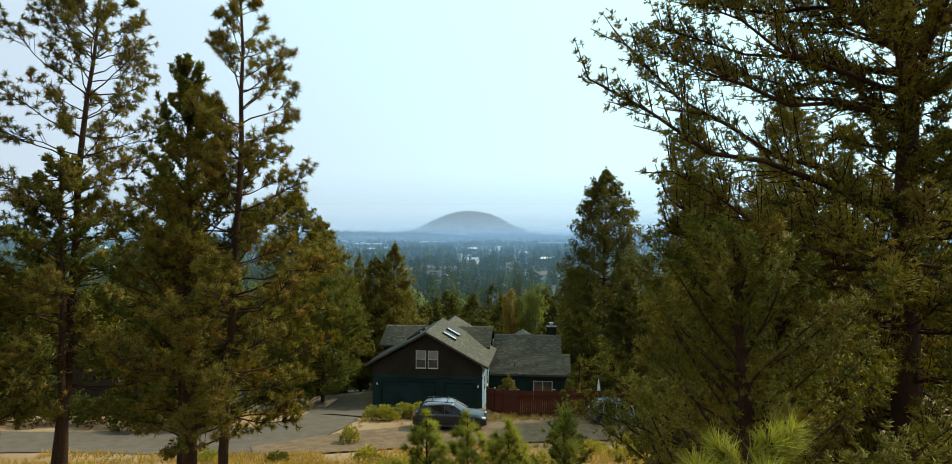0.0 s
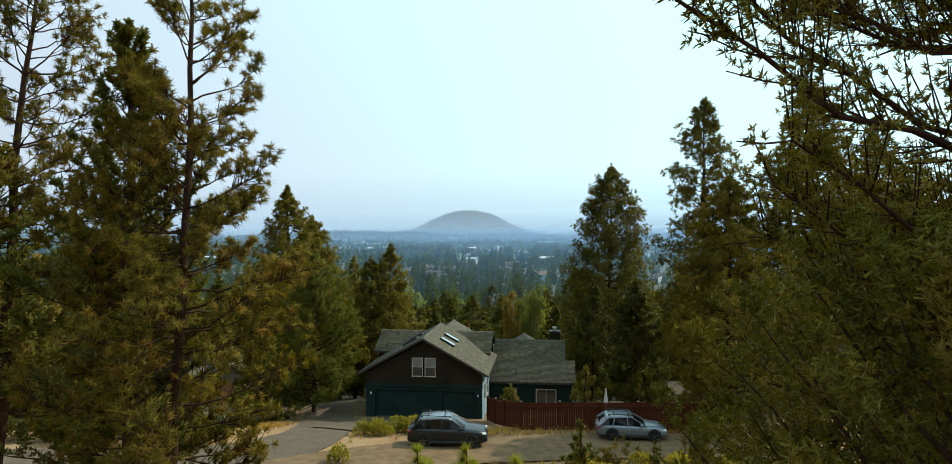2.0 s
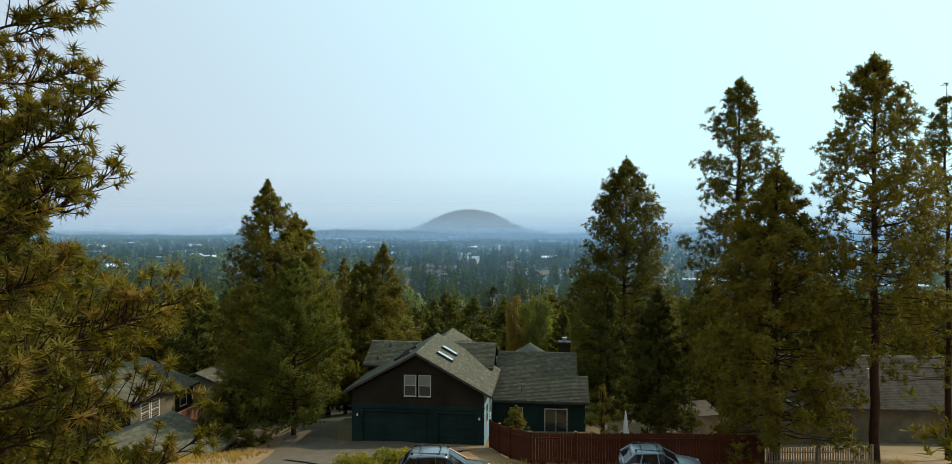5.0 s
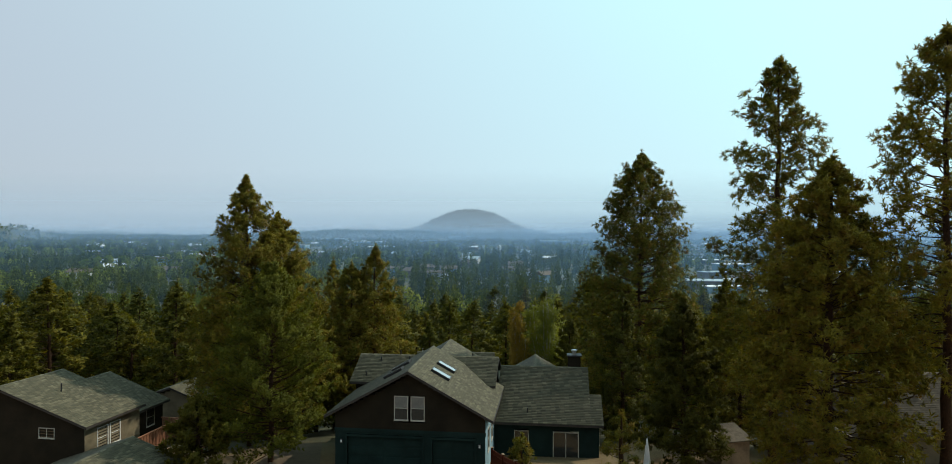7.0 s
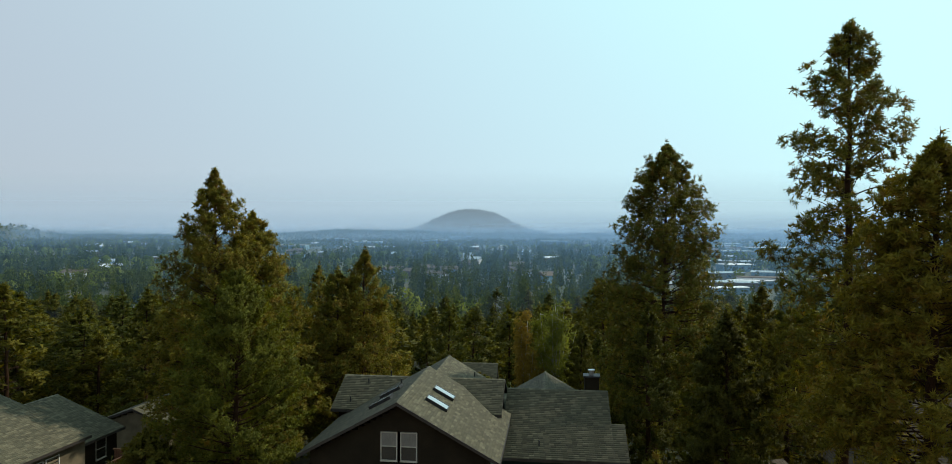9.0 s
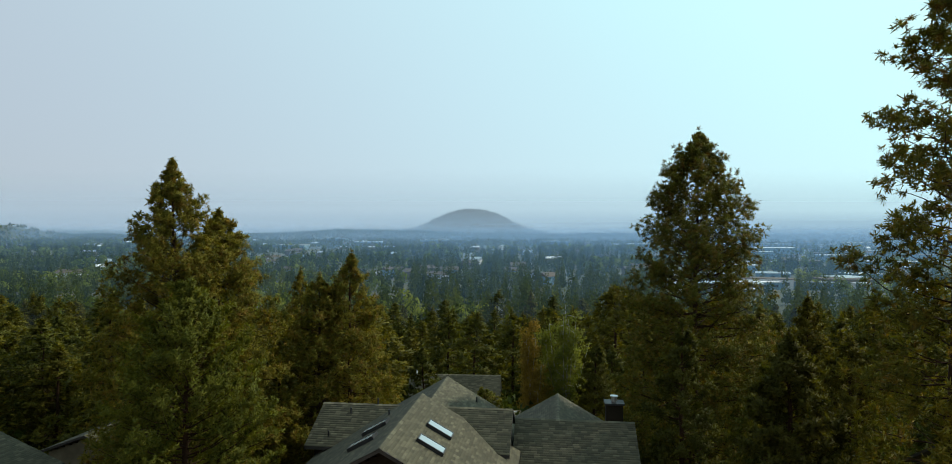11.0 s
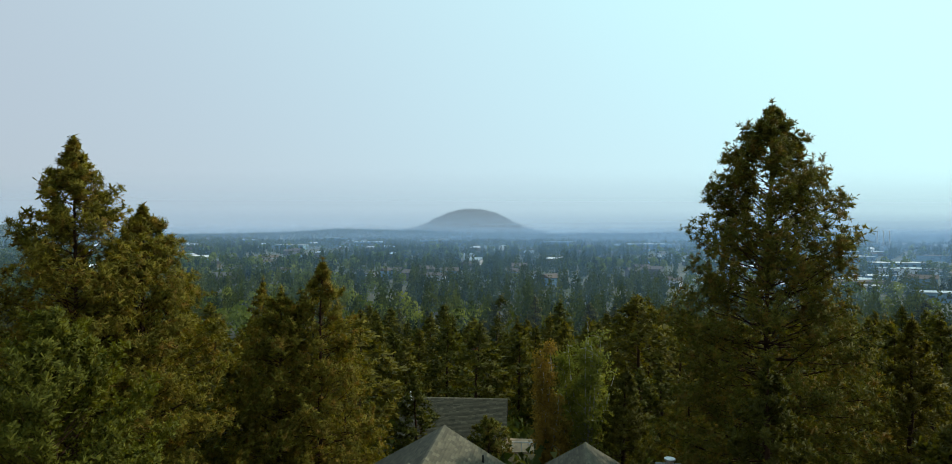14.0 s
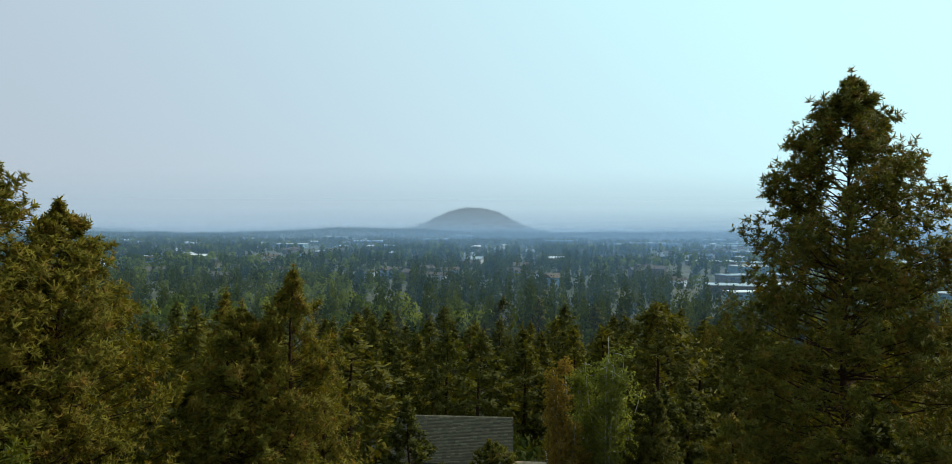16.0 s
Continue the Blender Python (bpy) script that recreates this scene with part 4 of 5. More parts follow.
def shingle_mesh(name, a, b, c, d, seed, material=None, w=0.32, expo=0.15, cut=None):
    """Overlapping shingle tabs over the roof plane with eave a-b and ridge d-c. cut(p) leaves out tabs."""
    a, b, c, d = (np.array(p, float) for p in (a, b, c, d))
    rng = np.random.default_rng(seed)
    slope = np.linalg.norm(d - a)
    rows = int(slope / expo)
    nrm = unit(np.cross(b - a, d - a))
    if nrm[2] < 0:
        nrm = -nrm
    vs = []
    for r in range(rows):
        t0, t1 = r / rows, min(1.0, (r + 1.25) / rows)
        l0, r0, l1, r1 = a + (d - a) * t0, b + (c - b) * t0, a + (d - a) * t1, b + (c - b) * t1
        width = np.linalg.norm(r0 - l0)
        n = max(1, int(width / w))
        off = rng.random() * 0.6
        e = np.clip((np.arange(n + 2) - off) / n, 0, 1)
        for s0, s1 in zip(e[:-1], e[1:]):
            if s1 - s0 < 0.004:
                continue
            g = 0.006 / width
            lift = rng.uniform(0.018, 0.028)
            p = [l0 + (r0 - l0) * (s0 + g), l0 + (r0 - l0) * (s1 - g), l1 + (r1 - l1) * (s1 - g), l1 + (r1 - l1) * (s0 + g)]
            if cut is not None and cut((p[0] + p[2]) / 2):
                continue
            top = [p[0] + nrm * lift, p[1] + nrm * lift, p[2] + nrm * 0.006, p[3] + nrm * 0.006]
            vs.append(top + [p[0] + nrm * 0.002, p[1] + nrm * 0.002])
    v = np.array(vs).reshape(-1, 3)
    k = np.arange(len(vs))[:, None] * 6
    f = np.concatenate([k + [0, 1, 2, 3], k + [4, 5, 1, 0]])
    return mesh_np(name, v, f, material or M_SHINGLE)


def gable_roof(parent, axis, span, run, ridge_at, z_ridge, pitch, seed, thick=0.16, trim=None, material=None, single=0.0):
    """A gable roof. axis 'y': the ridge runs along y over run, and span is the (x0, x1) of its eaves; axis 'x': the other way round."""
    (s0, s1), (r0, r1) = span, run
    bm = bmesh.new()
    z0, z1 = z_ridge - pitch * (ridge_at - s0), z_ridge - pitch * (s1 - ridge_at)
    poly_prism(bm, [(s0, z0), (ridge_at, z_ridge), (s1, z1), (s1, z1 - thick), (ridge_at, z_ridge - thick), (s0, z0 - thick)], axis, r0, r1)
    roof = part("roof", bm, trim or M_DARKTRIM, parent)
    P = (lambda s, r, z: (s, r, z)) if axis == "y" else (lambda s, r, z: (r, s, z))
    for k, (s, z) in enumerate(((s0, z0), (s1, z1))):
        lo = r0 + (single if k else 0.0)
        ob = child(new("shingles", shingle_mesh("shingles", P(s, lo, z), P(s, r1, z), P(ridge_at, r1, z_ridge), P(ridge_at, lo, z_ridge), seed + k, material)), roof)
        ob["kind"] = "stuff"
        if k and single:
            # the front courses, tab by tab
            rows, cols = int(math.hypot(s - ridge_at, z_ridge - z) / 0.15), int(single / 0.33)
            w, e = single / cols, math.hypot(s - ridge_at, z_ridge - z) / rows
            tab = mesh_np("shingle", [(-w / 2 + 0.006, 0, 0.024), (w / 2 - 0.006, 0, 0.024), (w / 2 - 0.006, e * 1.2, 0.006), (-w / 2 + 0.006, e * 1.2, 0.006), (-w / 2 + 0.006, 0, 0.002), (w / 2 - 0.006, 0, 0.002)],
                          [(0, 1, 2, 3), (4, 5, 1, 0)], material or M_SHINGLE)
            for i in range(rows):
                for j in range(cols):
                    off = (i * 0.37 % 1 - 0.5) * w * 0.6
                    u = min(max(r0 + (j + 0.5) * w + off, r0 + w * 0.5), r0 + single - w * 0.5)
                    t = i / rows
                    one = child(new("shingle", tab), roof)
                    one.matrix_local = Matrix.Translation(P(s + (ridge_at - s) * t, u, z + (z_ridge - z) * t)) @ pose(0, 0, 0, 0, 0, 90) @ pose(0, 0, 0, math.degrees(math.atan(pitch)), 0, 0)
    # ridge caps
    bm = bmesh.new()
    n = int((r1 - r0) / 0.2)
    for i in range(n):
        u0, u1 = r0 + (r1 - r0) * i / n, r0 + (r1 - r0) * (i + 1.15) / n
        h = 0.035 + 0.008 * (i % 2)
        w_ = 0.13
        vs = [bm.verts.new(P(ridge_at + dx, u, z_ridge + h - abs(dx) * pitch)) for u in (u0, min(u1, r1)) for dx in (-w_, 0, w_)]
        bm.faces.new((vs[0], vs[1], vs[4], vs[3]))
        bm.faces.new((vs[1], vs[2], vs[5], vs[4]))
    part("ridge_cap", bm, material or M_SHINGLE, roof)
    return roof


def lap_wall(parent, name, p, q, z0, z1, material, out, top=None, lap=0.18, thick=0.12, holes=()):
    """A wall of lapped boards from p to q (x, y); top(s) gives its upper edge along it; holes are (s0, s1, z0, z1)."""
    p, q = Vector((*p, 0)), Vector((*q, 0))
    ln = (q - p).length
    d = (q - p) / ln
    o = Vector((*out, 0)).normalized()
    bm = bmesh.new()
    z = z0
    while z < z1:
        za, zb = z, min(z + lap, z1)
        spans = [(0, ln)]
        for h0, h1, hz0, hz1 in holes:
            if za < hz1 - 0.01 and zb > hz0 + 0.01:
                spans = [s for a, b in spans for s in ((a, min(b, h0)), (max(a, h1), b)) if s[1] - s[0] > 0.01]
        for a, b in spans:
            if top is not None:
                # clip under the slope
                sa = [s for s in np.linspace(a, b, 60) if top(s) >= zb]
                if len(sa) < 2:
                    continue
                a, b = sa[0], sa[-1]
            co = []
            for s in (a, b):
                base = p + d * s
                co.append([base + o * 0.028 + Vector((0, 0, za)), base + o * 0.004 + Vector((0, 0, zb)), base - o * thick + Vector((0, 0, zb)), base - o * thick + Vector((0, 0, za))])
            va, vb = [bm.verts.new(c) for c in co[0]], [bm.verts.new(c) for c in co[1]]
            for i in range(4):
                bm.faces.new((va[i], va[(i + 1) % 4], vb[(i + 1) % 4], vb[i]))
            bm.faces.new(va[::-1])
            bm.faces.new(vb)
        z += lap
    bmesh.ops.recalc_face_normals(bm, faces=bm.faces[:])
    siding = part(name, bm, material, parent)
    siding["kind"] = "stuff"
    return siding


def window(parent, m, w, h, cols=1, rows=2, frame=None, glass=None, upper=None, name="window", border=0.05):
    """A window whose outside faces -y in the pose m (its middle at the foot): frame bars, sill and panes."""
    win = new(name)
    win.parent = parent
    win.matrix_local = m
    fr = frame or M_FRAME
    b = border
    bm = boxes(((-w / 2, -0.05, 0), (-w / 2 + b, 0.05, h)), ((w / 2 - b, -0.05, 0), (w / 2, 0.05, h)), ((-w / 2 + b, -0.05, 0), (w / 2 - b, 0.05, b)), ((-w / 2 + b, -0.05, h - b), (w / 2 - b, 0.05, h)))
    for i in range(1, cols):
        cx = -w / 2 + w * i / cols
        box(bm, (cx - b * 0.4, -0.04, b), (cx + b * 0.4, 0.04, h - b))
    for j in range(1, rows):
        cz = h * j / rows
        box(bm, (-w / 2 + b, -0.035, cz - b * 0.35), (w / 2 - b, 0.035, cz + b * 0.35))
    part("window_frame", bm, fr, win)
    for i in range(cols):
        for j in range(rows):
            x0, x1 = -w / 2 + w * i / cols, -w / 2 + w * (i + 1) / cols
            part("pane", boxes(((x0 + 0.03, -0.012, h * j / rows + 0.03), (x1 - 0.03, 0.012, h * (j + 1) / rows - 0.03))), (upper if upper and j == rows - 1 else glass or M_GLASS), win)
    part("window_sill", boxes(((-w / 2 - 0.02, -0.075, -0.035), (w / 2 + 0.02, 0.03, 0))), fr, win)
    return win


def face(x, y, z, turn=0):
    return pose(x, y, z, 0, 0, turn)


def main_house():
    h = thing("house", pose(-4.14, 52.0, 0, 0, 0, -6.8), "dark brown and teal house with grey shingle roofs and skylights", "house")
    base, eave, ridge, pitch = -1.75, 1.96, 4.75, 0.545
    # garage block
    slope = lambda s: ridge - 0.18 - pitch * abs(s - 4.62)
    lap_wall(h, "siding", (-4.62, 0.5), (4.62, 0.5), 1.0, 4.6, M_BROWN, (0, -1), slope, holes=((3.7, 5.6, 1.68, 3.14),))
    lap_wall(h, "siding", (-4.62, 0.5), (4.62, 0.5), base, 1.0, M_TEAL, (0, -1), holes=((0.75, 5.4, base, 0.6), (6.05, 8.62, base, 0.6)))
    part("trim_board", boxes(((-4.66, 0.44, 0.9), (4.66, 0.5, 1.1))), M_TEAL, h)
    # this side's paler blue holds the sun that falls on it
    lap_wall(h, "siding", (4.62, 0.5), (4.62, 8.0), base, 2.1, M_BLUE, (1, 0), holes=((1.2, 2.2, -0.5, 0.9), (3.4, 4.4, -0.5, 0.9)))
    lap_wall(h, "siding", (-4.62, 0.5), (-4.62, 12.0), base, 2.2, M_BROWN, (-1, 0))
    lap_wall(h, "siding", (-4.62, 8.2), (4.62, 8.2), base, 4.5, M_BROWN, (0, 1), slope)
    for k, (a, b) in enumerate(((-3.87, 0.78), (1.43, 4.0))):
        door = part("garage_door", boxes(((a, 0.62, base), (b, 0.66, 0.6))), M_TEAL, h)
        n = 4 if k == 0 else 2
        for i in range(4):
            for j in range(n):
                w = (b - a) / n
                part("panel", boxes(((a + w * j + 0.08, 0.595, base + 0.06 + i * 0.585), (a + w * (j + 1) - 0.08, 0.625, base + 0.52 + i * 0.585)), bevel=0.012), M_TEAL, door)
        part("door_trim", boxes(((a - 0.12, 0.42, base), (a, 0.62, 0.72)), ((b, 0.42, base), (b + 0.12, 0.62, 0.72)), ((a, 0.42, 0.6), (b, 0.62, 0.72))), M_TEAL, h)
    for lx in (-4.2, 4.3):
        lamp = part("wall_lamp", boxes(((lx - 0.07, 0.34, 0.2), (lx + 0.07, 0.46, 0.45)), bevel=0.02), M_BLACK, h)
        part("lamp_glass", boxes(((lx - 0.05, 0.32, 0.24), (lx + 0.05, 0.338, 0.4))), M_WHITE, lamp)
    for lx in (-0.5, 0.52):
        window(h, face(lx, 0.5, 1.68), 0.86, 1.46, 1, 2, upper=M_BLIND, border=0.05)
    for ly in (2.2, 4.4):
        window(h, face(4.62, ly, -0.5, 90), 0.95, 1.4, 1, 2)
    part("fascia", boxes(((-5.17, 0.0, eave - 0.2), (-5.13, 8.4, eave + 0.0)), ((5.13, 0.0, eave - 0.2), (5.17, 6.6, eave))), M_DARKTRIM, h)
    roof = gable_roof(h, "y", (-5.13, 5.13), (0.0, 8.4), 0.0, ridge, pitch, 200, single=2.64)
    # skylights, two on each slope
    for side in (1, -1):
        for ly in (2.83, 4.95):
            sl = new("skylight")
            sl.parent = h
            sl.matrix_local = pose(side * 1.52, ly, ridge - pitch * 1.52 + 0.05, 0, side * math.degrees(math.atan(pitch)), 0)
            part("skylight_frame", boxes(((-0.66, -0.36, -0.02), (-0.6, 0.36, 0.14)), ((0.6, -0.36, -0.02), (0.66, 0.36, 0.14)), ((-0.6, -0.36, -0.02), (0.6, -0.3, 0.14)), ((-0.6, 0.3, -0.02), (0.6, 0.36, 0.14))), M_BLACK, sl)
            part("pane", boxes(((-0.6, -0.3, 0.1), (0.6, 0.3, 0.125))), M_SKYGLASS, sl)
    # cross wing
    gable_roof(h, "x", (6.28, 11.8), (-5.65, 4.72), 9.05, 3.92, 0.52, 210)
    lap_wall(h, "siding", (4.45, 6.7), (4.45, 11.4), base, 3.7, M_BROWN, (1, 0), lambda s: 3.72 - 0.52 * abs(s - 2.35))
    lap_wall(h, "siding", (-5.3, 6.8), (-5.3, 11.4), base, 3.7, M_BROWN, (-1, 0), lambda s: 3.72 - 0.52 * abs(s - 2.25))
    lap_wall(h, "siding", (-5.3, 6.8), (-4.62, 6.8), base, 2.5, M_BROWN, (0, -1))
    # rear gable
    gable_roof(h, "y", (-4.4, 4.6), (9.2, 15.2), 0.17, 4.1, 0.58, 220)
    lap_wall(h, "siding", (-4.0, 15.0), (4.2, 15.0), -6, 3.9, M_BROWN, (0, 1), lambda s: 3.9 - 0.58 * abs(s - 4.17))
    lap_wall(h, "siding", (4.2, 11.0), (4.2, 15.0), -6, 1.6, M_BROWN, (1, 0))
    # right wing, with a longer low corner
    gable_roof(h, "x", (5.7, 14.5), (4.72, 11.2), 10.8, 2.95, 0.54, 230)
    bm = bmesh.new()
    poly_prism(bm, [(5.7, 0.196), (8.3, 1.6), (8.3, 1.44), (5.7, 0.036)], "x", 11.2, 12.0)
    low = part("low_roof", bm, M_DARKTRIM, h)
    child(new("shingles", shingle_mesh("shingles", (11.2, 5.7, 0.196), (12.0, 5.7, 0.196), (12.0, 8.3, 1.6), (11.2, 8.3, 1.6), 240)), low)["kind"] = "stuff"
    wb = -2.7
    lap_wall(h, "siding", (4.62, 6.2), (11.7, 6.2), wb, 0.3, M_TEAL, (0, -1), holes=((4.0, 5.75, -2.45, -0.45), (1.4, 2.4, -1.3, -0.45)))
    lap_wall(h, "siding", (11.7, 6.2), (11.7, 8.2), wb, 0.9, M_TEAL, (1, 0), lambda s: 0.35 + 0.5 * s)
    lap_wall(h, "siding", (11.0, 8.2), (11.0, 14.0), wb - 1.5, 2.8, M_TEAL, (1, 0), lambda s: 2.7 - 0.54 * abs(s - 2.6))
    window(h, face(9.5, 6.2, -2.45), 1.75, 2.0, 2, 1, name="sliding_door", border=0.07)
    window(h, face(6.5, 6.2, -1.3), 1.0, 0.85, 1, 1)
    window(h, face(11.71, 7.0, -1.4, 90), 0.8, 1.0, 1, 1)
    # far right gable and chimney
    gable_roof(h, "y", (3.6, 10.6), (10.9, 19.5), 7.1, 2.15, 0.57, 250)
    lap_wall(h, "siding", (4.0, 19.3), (10.2, 19.3), -8, 2.0, M_TEAL, (0, 1), lambda s: 2.0 - 0.57 * abs(s - 3.1))
    ch = part("chimney", boxes(((9.8, 12.3, -2), (10.75, 13.1, 3.45)), bevel=0.02), M_BROWN, h)
    part("chimney_cap", boxes(((9.72, 12.22, 3.45), (10.83, 13.18, 3.55))), M_BLACK, ch)
    bm = bmesh.new()
    cylinder(bm, (10.27, 12.7, 3.55), (10.27, 12.7, 3.82), 0.16)
    cylinder(bm, (10.27, 12.7, 3.84), (10.27, 12.7, 3.9), 0.24)
    part("flue", bm, M_METAL, ch)
    # vents
    for vx, vy, vz in ((-3.9, 8.4, 3.58), (-4.6, 6.9, 2.8), (6.9, 6.6, 0.68), (2.2, 13.8, 2.95), (-1.5, 7.2, 3.9), (-2.6, 9.05, 3.95)):
        bm = bmesh.new()
        cylinder(bm, (vx, vy, vz - 0.1), (vx, vy, vz + 0.32), 0.045, sides=8)
        part("roof_vent", bm, M_BLACK, h)


main_house()


def left_house():
    h = thing("house", pose(-30.3, 54.4, 0, 0, 0, -9.3), "olive-brown neighbour house with low grey gables and a deck", "house")
    base, ridge, pitch = -5.0, 3.25, 0.336
    gable_roof(h, "y", (-6.5, 6.5), (-0.4, 5.0), 0.0, ridge, pitch, 300)
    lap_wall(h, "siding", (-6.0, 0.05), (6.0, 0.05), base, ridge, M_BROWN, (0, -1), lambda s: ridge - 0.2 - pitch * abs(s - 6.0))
    # sunlit side in lighter tan, shaded sides dark brown: light is in the colours
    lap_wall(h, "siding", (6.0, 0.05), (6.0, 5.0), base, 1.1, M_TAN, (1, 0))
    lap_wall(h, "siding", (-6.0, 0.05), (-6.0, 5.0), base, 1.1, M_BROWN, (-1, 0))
    window(h, face(3.35, 0.05, 0.1), 1.15, 0.65, 2, 1)
    window(h, face(-0.4, 0.05, 0.15), 0.4, 0.65, 1, 1)
    window(h, face(6.0, 1.55, -0.85, 90), 0.95, 1.4, 1, 2, M_WHITE)
    window(h, face(6.0, 2.65, -0.85, 90), 0.95, 1.4, 1, 2, M_WHITE)
    bm = bmesh.new()
    cylinder(bm, (2.4, 2.2, 2.4), (2.4, 2.2, 3.0), 0.05, sides=8)
    part("roof_vent", bm, M_BLACK, h)
    bm = bmesh.new()
    cylinder(bm, (-2.6, 1.5, 2.4), (-2.6, 1.5, 3.9), 0.16)
    cylinder(bm, (-2.6, 1.5, 3.92), (-2.6, 1.5, 4.05), 0.24)
    part("flue", bm, M_METAL, h)
    # lower back block, decks and rail
    gable_roof(h, "y", (-4.5, 5.7), (5.02, 8.8), 0.6, 2.25, 0.37, 310)
    lap_wall(h, "siding", (5.2, 5.0), (5.2, 8.6), base, 0.4, M_BROWN, (1, 0))
    window(h, face(5.2, 7.2, -1.2, 90), 0.9, 1.3, 1, 2)
    for name_, x0, x1, y0, y1, z in (("deck", 6.05, 7.6, 2.6, 7.4, -1.6), ("low_deck", 7.65, 10.0, 3.0, 6.6, -2.2)):
        deck = part(name_, boxes(((x0, y0, z - 0.14), (x1, y1, z - 0.03))), M_REDWOOD, h)
        n = int((x1 - x0) / 0.15)
        for i in range(n):
            part("deck_board", boxes(((x0 + i * 0.15, y0, z - 0.026), (x0 + i * 0.15 + 0.138, y1, z))), M_REDWOOD if name_ == "deck" else M_RAWWOOD, deck)
        for px in (x0 + 0.15, x1 - 0.15):
            for py in (y0 + 0.15, y1 - 0.15):
                part("deck_post", boxes(((px - 0.07, py - 0.07, base), (px + 0.07, py + 0.07, z - 0.14))), M_REDWOOD, h)
    for (ax, ay), (bx_, by_), n in (((7.55, 2.6), (7.55, 7.4), 32), ((6.05, 7.35), (7.5, 7.35), 10)):
        rail = part("deck_rail", boxes(((ax - 0.05, ay - 0.05, -0.62), (bx_ + 0.05, by_ + 0.05, -0.55))), M_REDWOOD, h)
        for i in range(n):
            px, py = ax + (bx_ - ax) * (i + 0.5) / n, ay + (by_ - ay) * (i + 0.5) / n
            part("slat", boxes(((px - 0.05, py - 0.02, -1.6), (px + 0.05, py + 0.02, -0.62)) if abs(bx_ - ax) > 1 else ((px - 0.02, py - 0.05, -1.6), (px + 0.02, py + 0.05, -0.62))), M_REDWOOD, rail)
    # garage in front, lower
    gable_roof(h, "y", (4.4, 14.0), (-6.5, 0.3), 9.2, 0.45, pitch, 320)
    # again the lit wall gets the lighter tan, the others the shaded brown
    lap_wall(h, "siding", (13.5, -6.1), (13.5, 0.0), base + 1, -1.1, M_TAN, (1, 0))
    lap_wall(h, "siding", (4.9, -6.1), (13.5, -6.1), base + 1, 0.3, M_BROWN, (0, -1), lambda s: 0.25 - pitch * abs(s - 4.3))
    lap_wall(h, "siding", (6.0, 0.0), (13.5, 0.0), base + 1, 0.3, M_BROWN, (0, 1), lambda s: 0.25 - pitch * abs(s - 3.2))


left_house()


def shed_house():
    h = thing("shed", pose(-27.3, 70.3, -6.0, 0, 0, -9.3), "small grey-roofed outbuilding behind the neighbour house", "shed")
    gable_roof(h, "y", (-3.4, 3.4), (0, 7), 0, 5.2, 0.36, 330)
    for a, b, o in (((-3, 0.3), (3, 0.3), (0, -1)), ((3, 0.3), (3, 6.7), (1, 0)), ((-3, 0.3), (-3, 6.7), (-1, 0))):
        lap_wall(h, "siding", a, b, -0.3, 5.0 if o[1] else 3.9, M_TAN, o, (lambda s: 5.0 - 0.36 * abs(s - 3)) if o[1] else None)


shed_house()


def right_house():
    h = thing("house", pose(23.0, 53.6, 0, 0, 0, -4), "taupe-roofed neighbour house half hidden by pines", "house")
    gable_roof(h, "x", (-0.6, 8.6), (-0.3, 13.0), 4.0, 3.6, 0.62, 340, material=M_TAR)
    gable_roof(h, "y", (-3.2, 1.2), (-1.4, 4.5), -1.0, 1.1, 0.5, 350, material=M_TAR)
    lap_wall(h, "siding", (0, 0), (12.6, 0), -4, 0.6, M_TAN, (0, -1), holes=((2.0, 3.4, -2.2, -0.6),))
    lap_wall(h, "siding", (0, 0), (0, 8), -4, 3.4, M_TAN, (-1, 0), lambda s: 3.3 - 0.62 * abs(s - 4))
    lap_wall(h, "siding", (-2.8, -1.0), (0.8, -1.0), -4, 0.9, M_TAN, (0, -1), lambda s: 0.8 - 0.5 * abs(s - 1.8))
    window(h, face(2.7, 0, -2.2), 1.35, 1.5, 1, 2)
    bm = bmesh.new()
    cylinder(bm, (5.5, 2.0, 2.0), (5.5, 2.0, 3.0), 0.12)
    part("roof_vent", bm, M_METAL, h)


right_house()


def rear_house():
    h = thing("house", pose(-7.8, 100.4, 0, 0, 0, -3.5), "grey-roofed house below with a pale gable and deck", "house")
    gable_roof(h, "x", (-4.2, 4.2), (-0.3, 10.2), 0.0, -3.35, 0.66, 360)
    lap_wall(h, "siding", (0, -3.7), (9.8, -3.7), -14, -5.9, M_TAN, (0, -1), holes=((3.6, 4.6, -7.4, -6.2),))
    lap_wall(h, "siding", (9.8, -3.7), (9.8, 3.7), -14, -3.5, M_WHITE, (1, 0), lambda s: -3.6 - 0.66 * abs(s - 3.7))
    window(h, face(4.1, -3.7, -7.4), 1.0, 1.2, 2, 1)
    bm = bmesh.new()
    cylinder(bm, (0.5, -0.3, -3.6), (0.5, -0.3, -2.75), 0.1)
    part("flue", bm, M_WHITE, h)
    part("deck", boxes(((9.9, -3.4, -7.6), (13.2, 0.5, -7.45))), M_RAWWOOD, h)
    rail = part("deck_rail", boxes(((9.9, -3.4, -6.55), (13.2, -3.34, -6.48)), ((13.14, -3.34, -6.55), (13.2, 0.5, -6.48))), M_WHITE, h)
    for i in range(5):
        part("post", boxes(((9.95 + i * 0.79, -3.4, -7.45), (10.03 + i * 0.79, -3.34, -6.55))), M_WHITE, rail)
    for px in (10.1, 13.0):
        part("deck_post", boxes(((px - 0.08, -3.3, -14), (px + 0.08, -3.14, -7.6))), M_TAN, h)


rear_house()


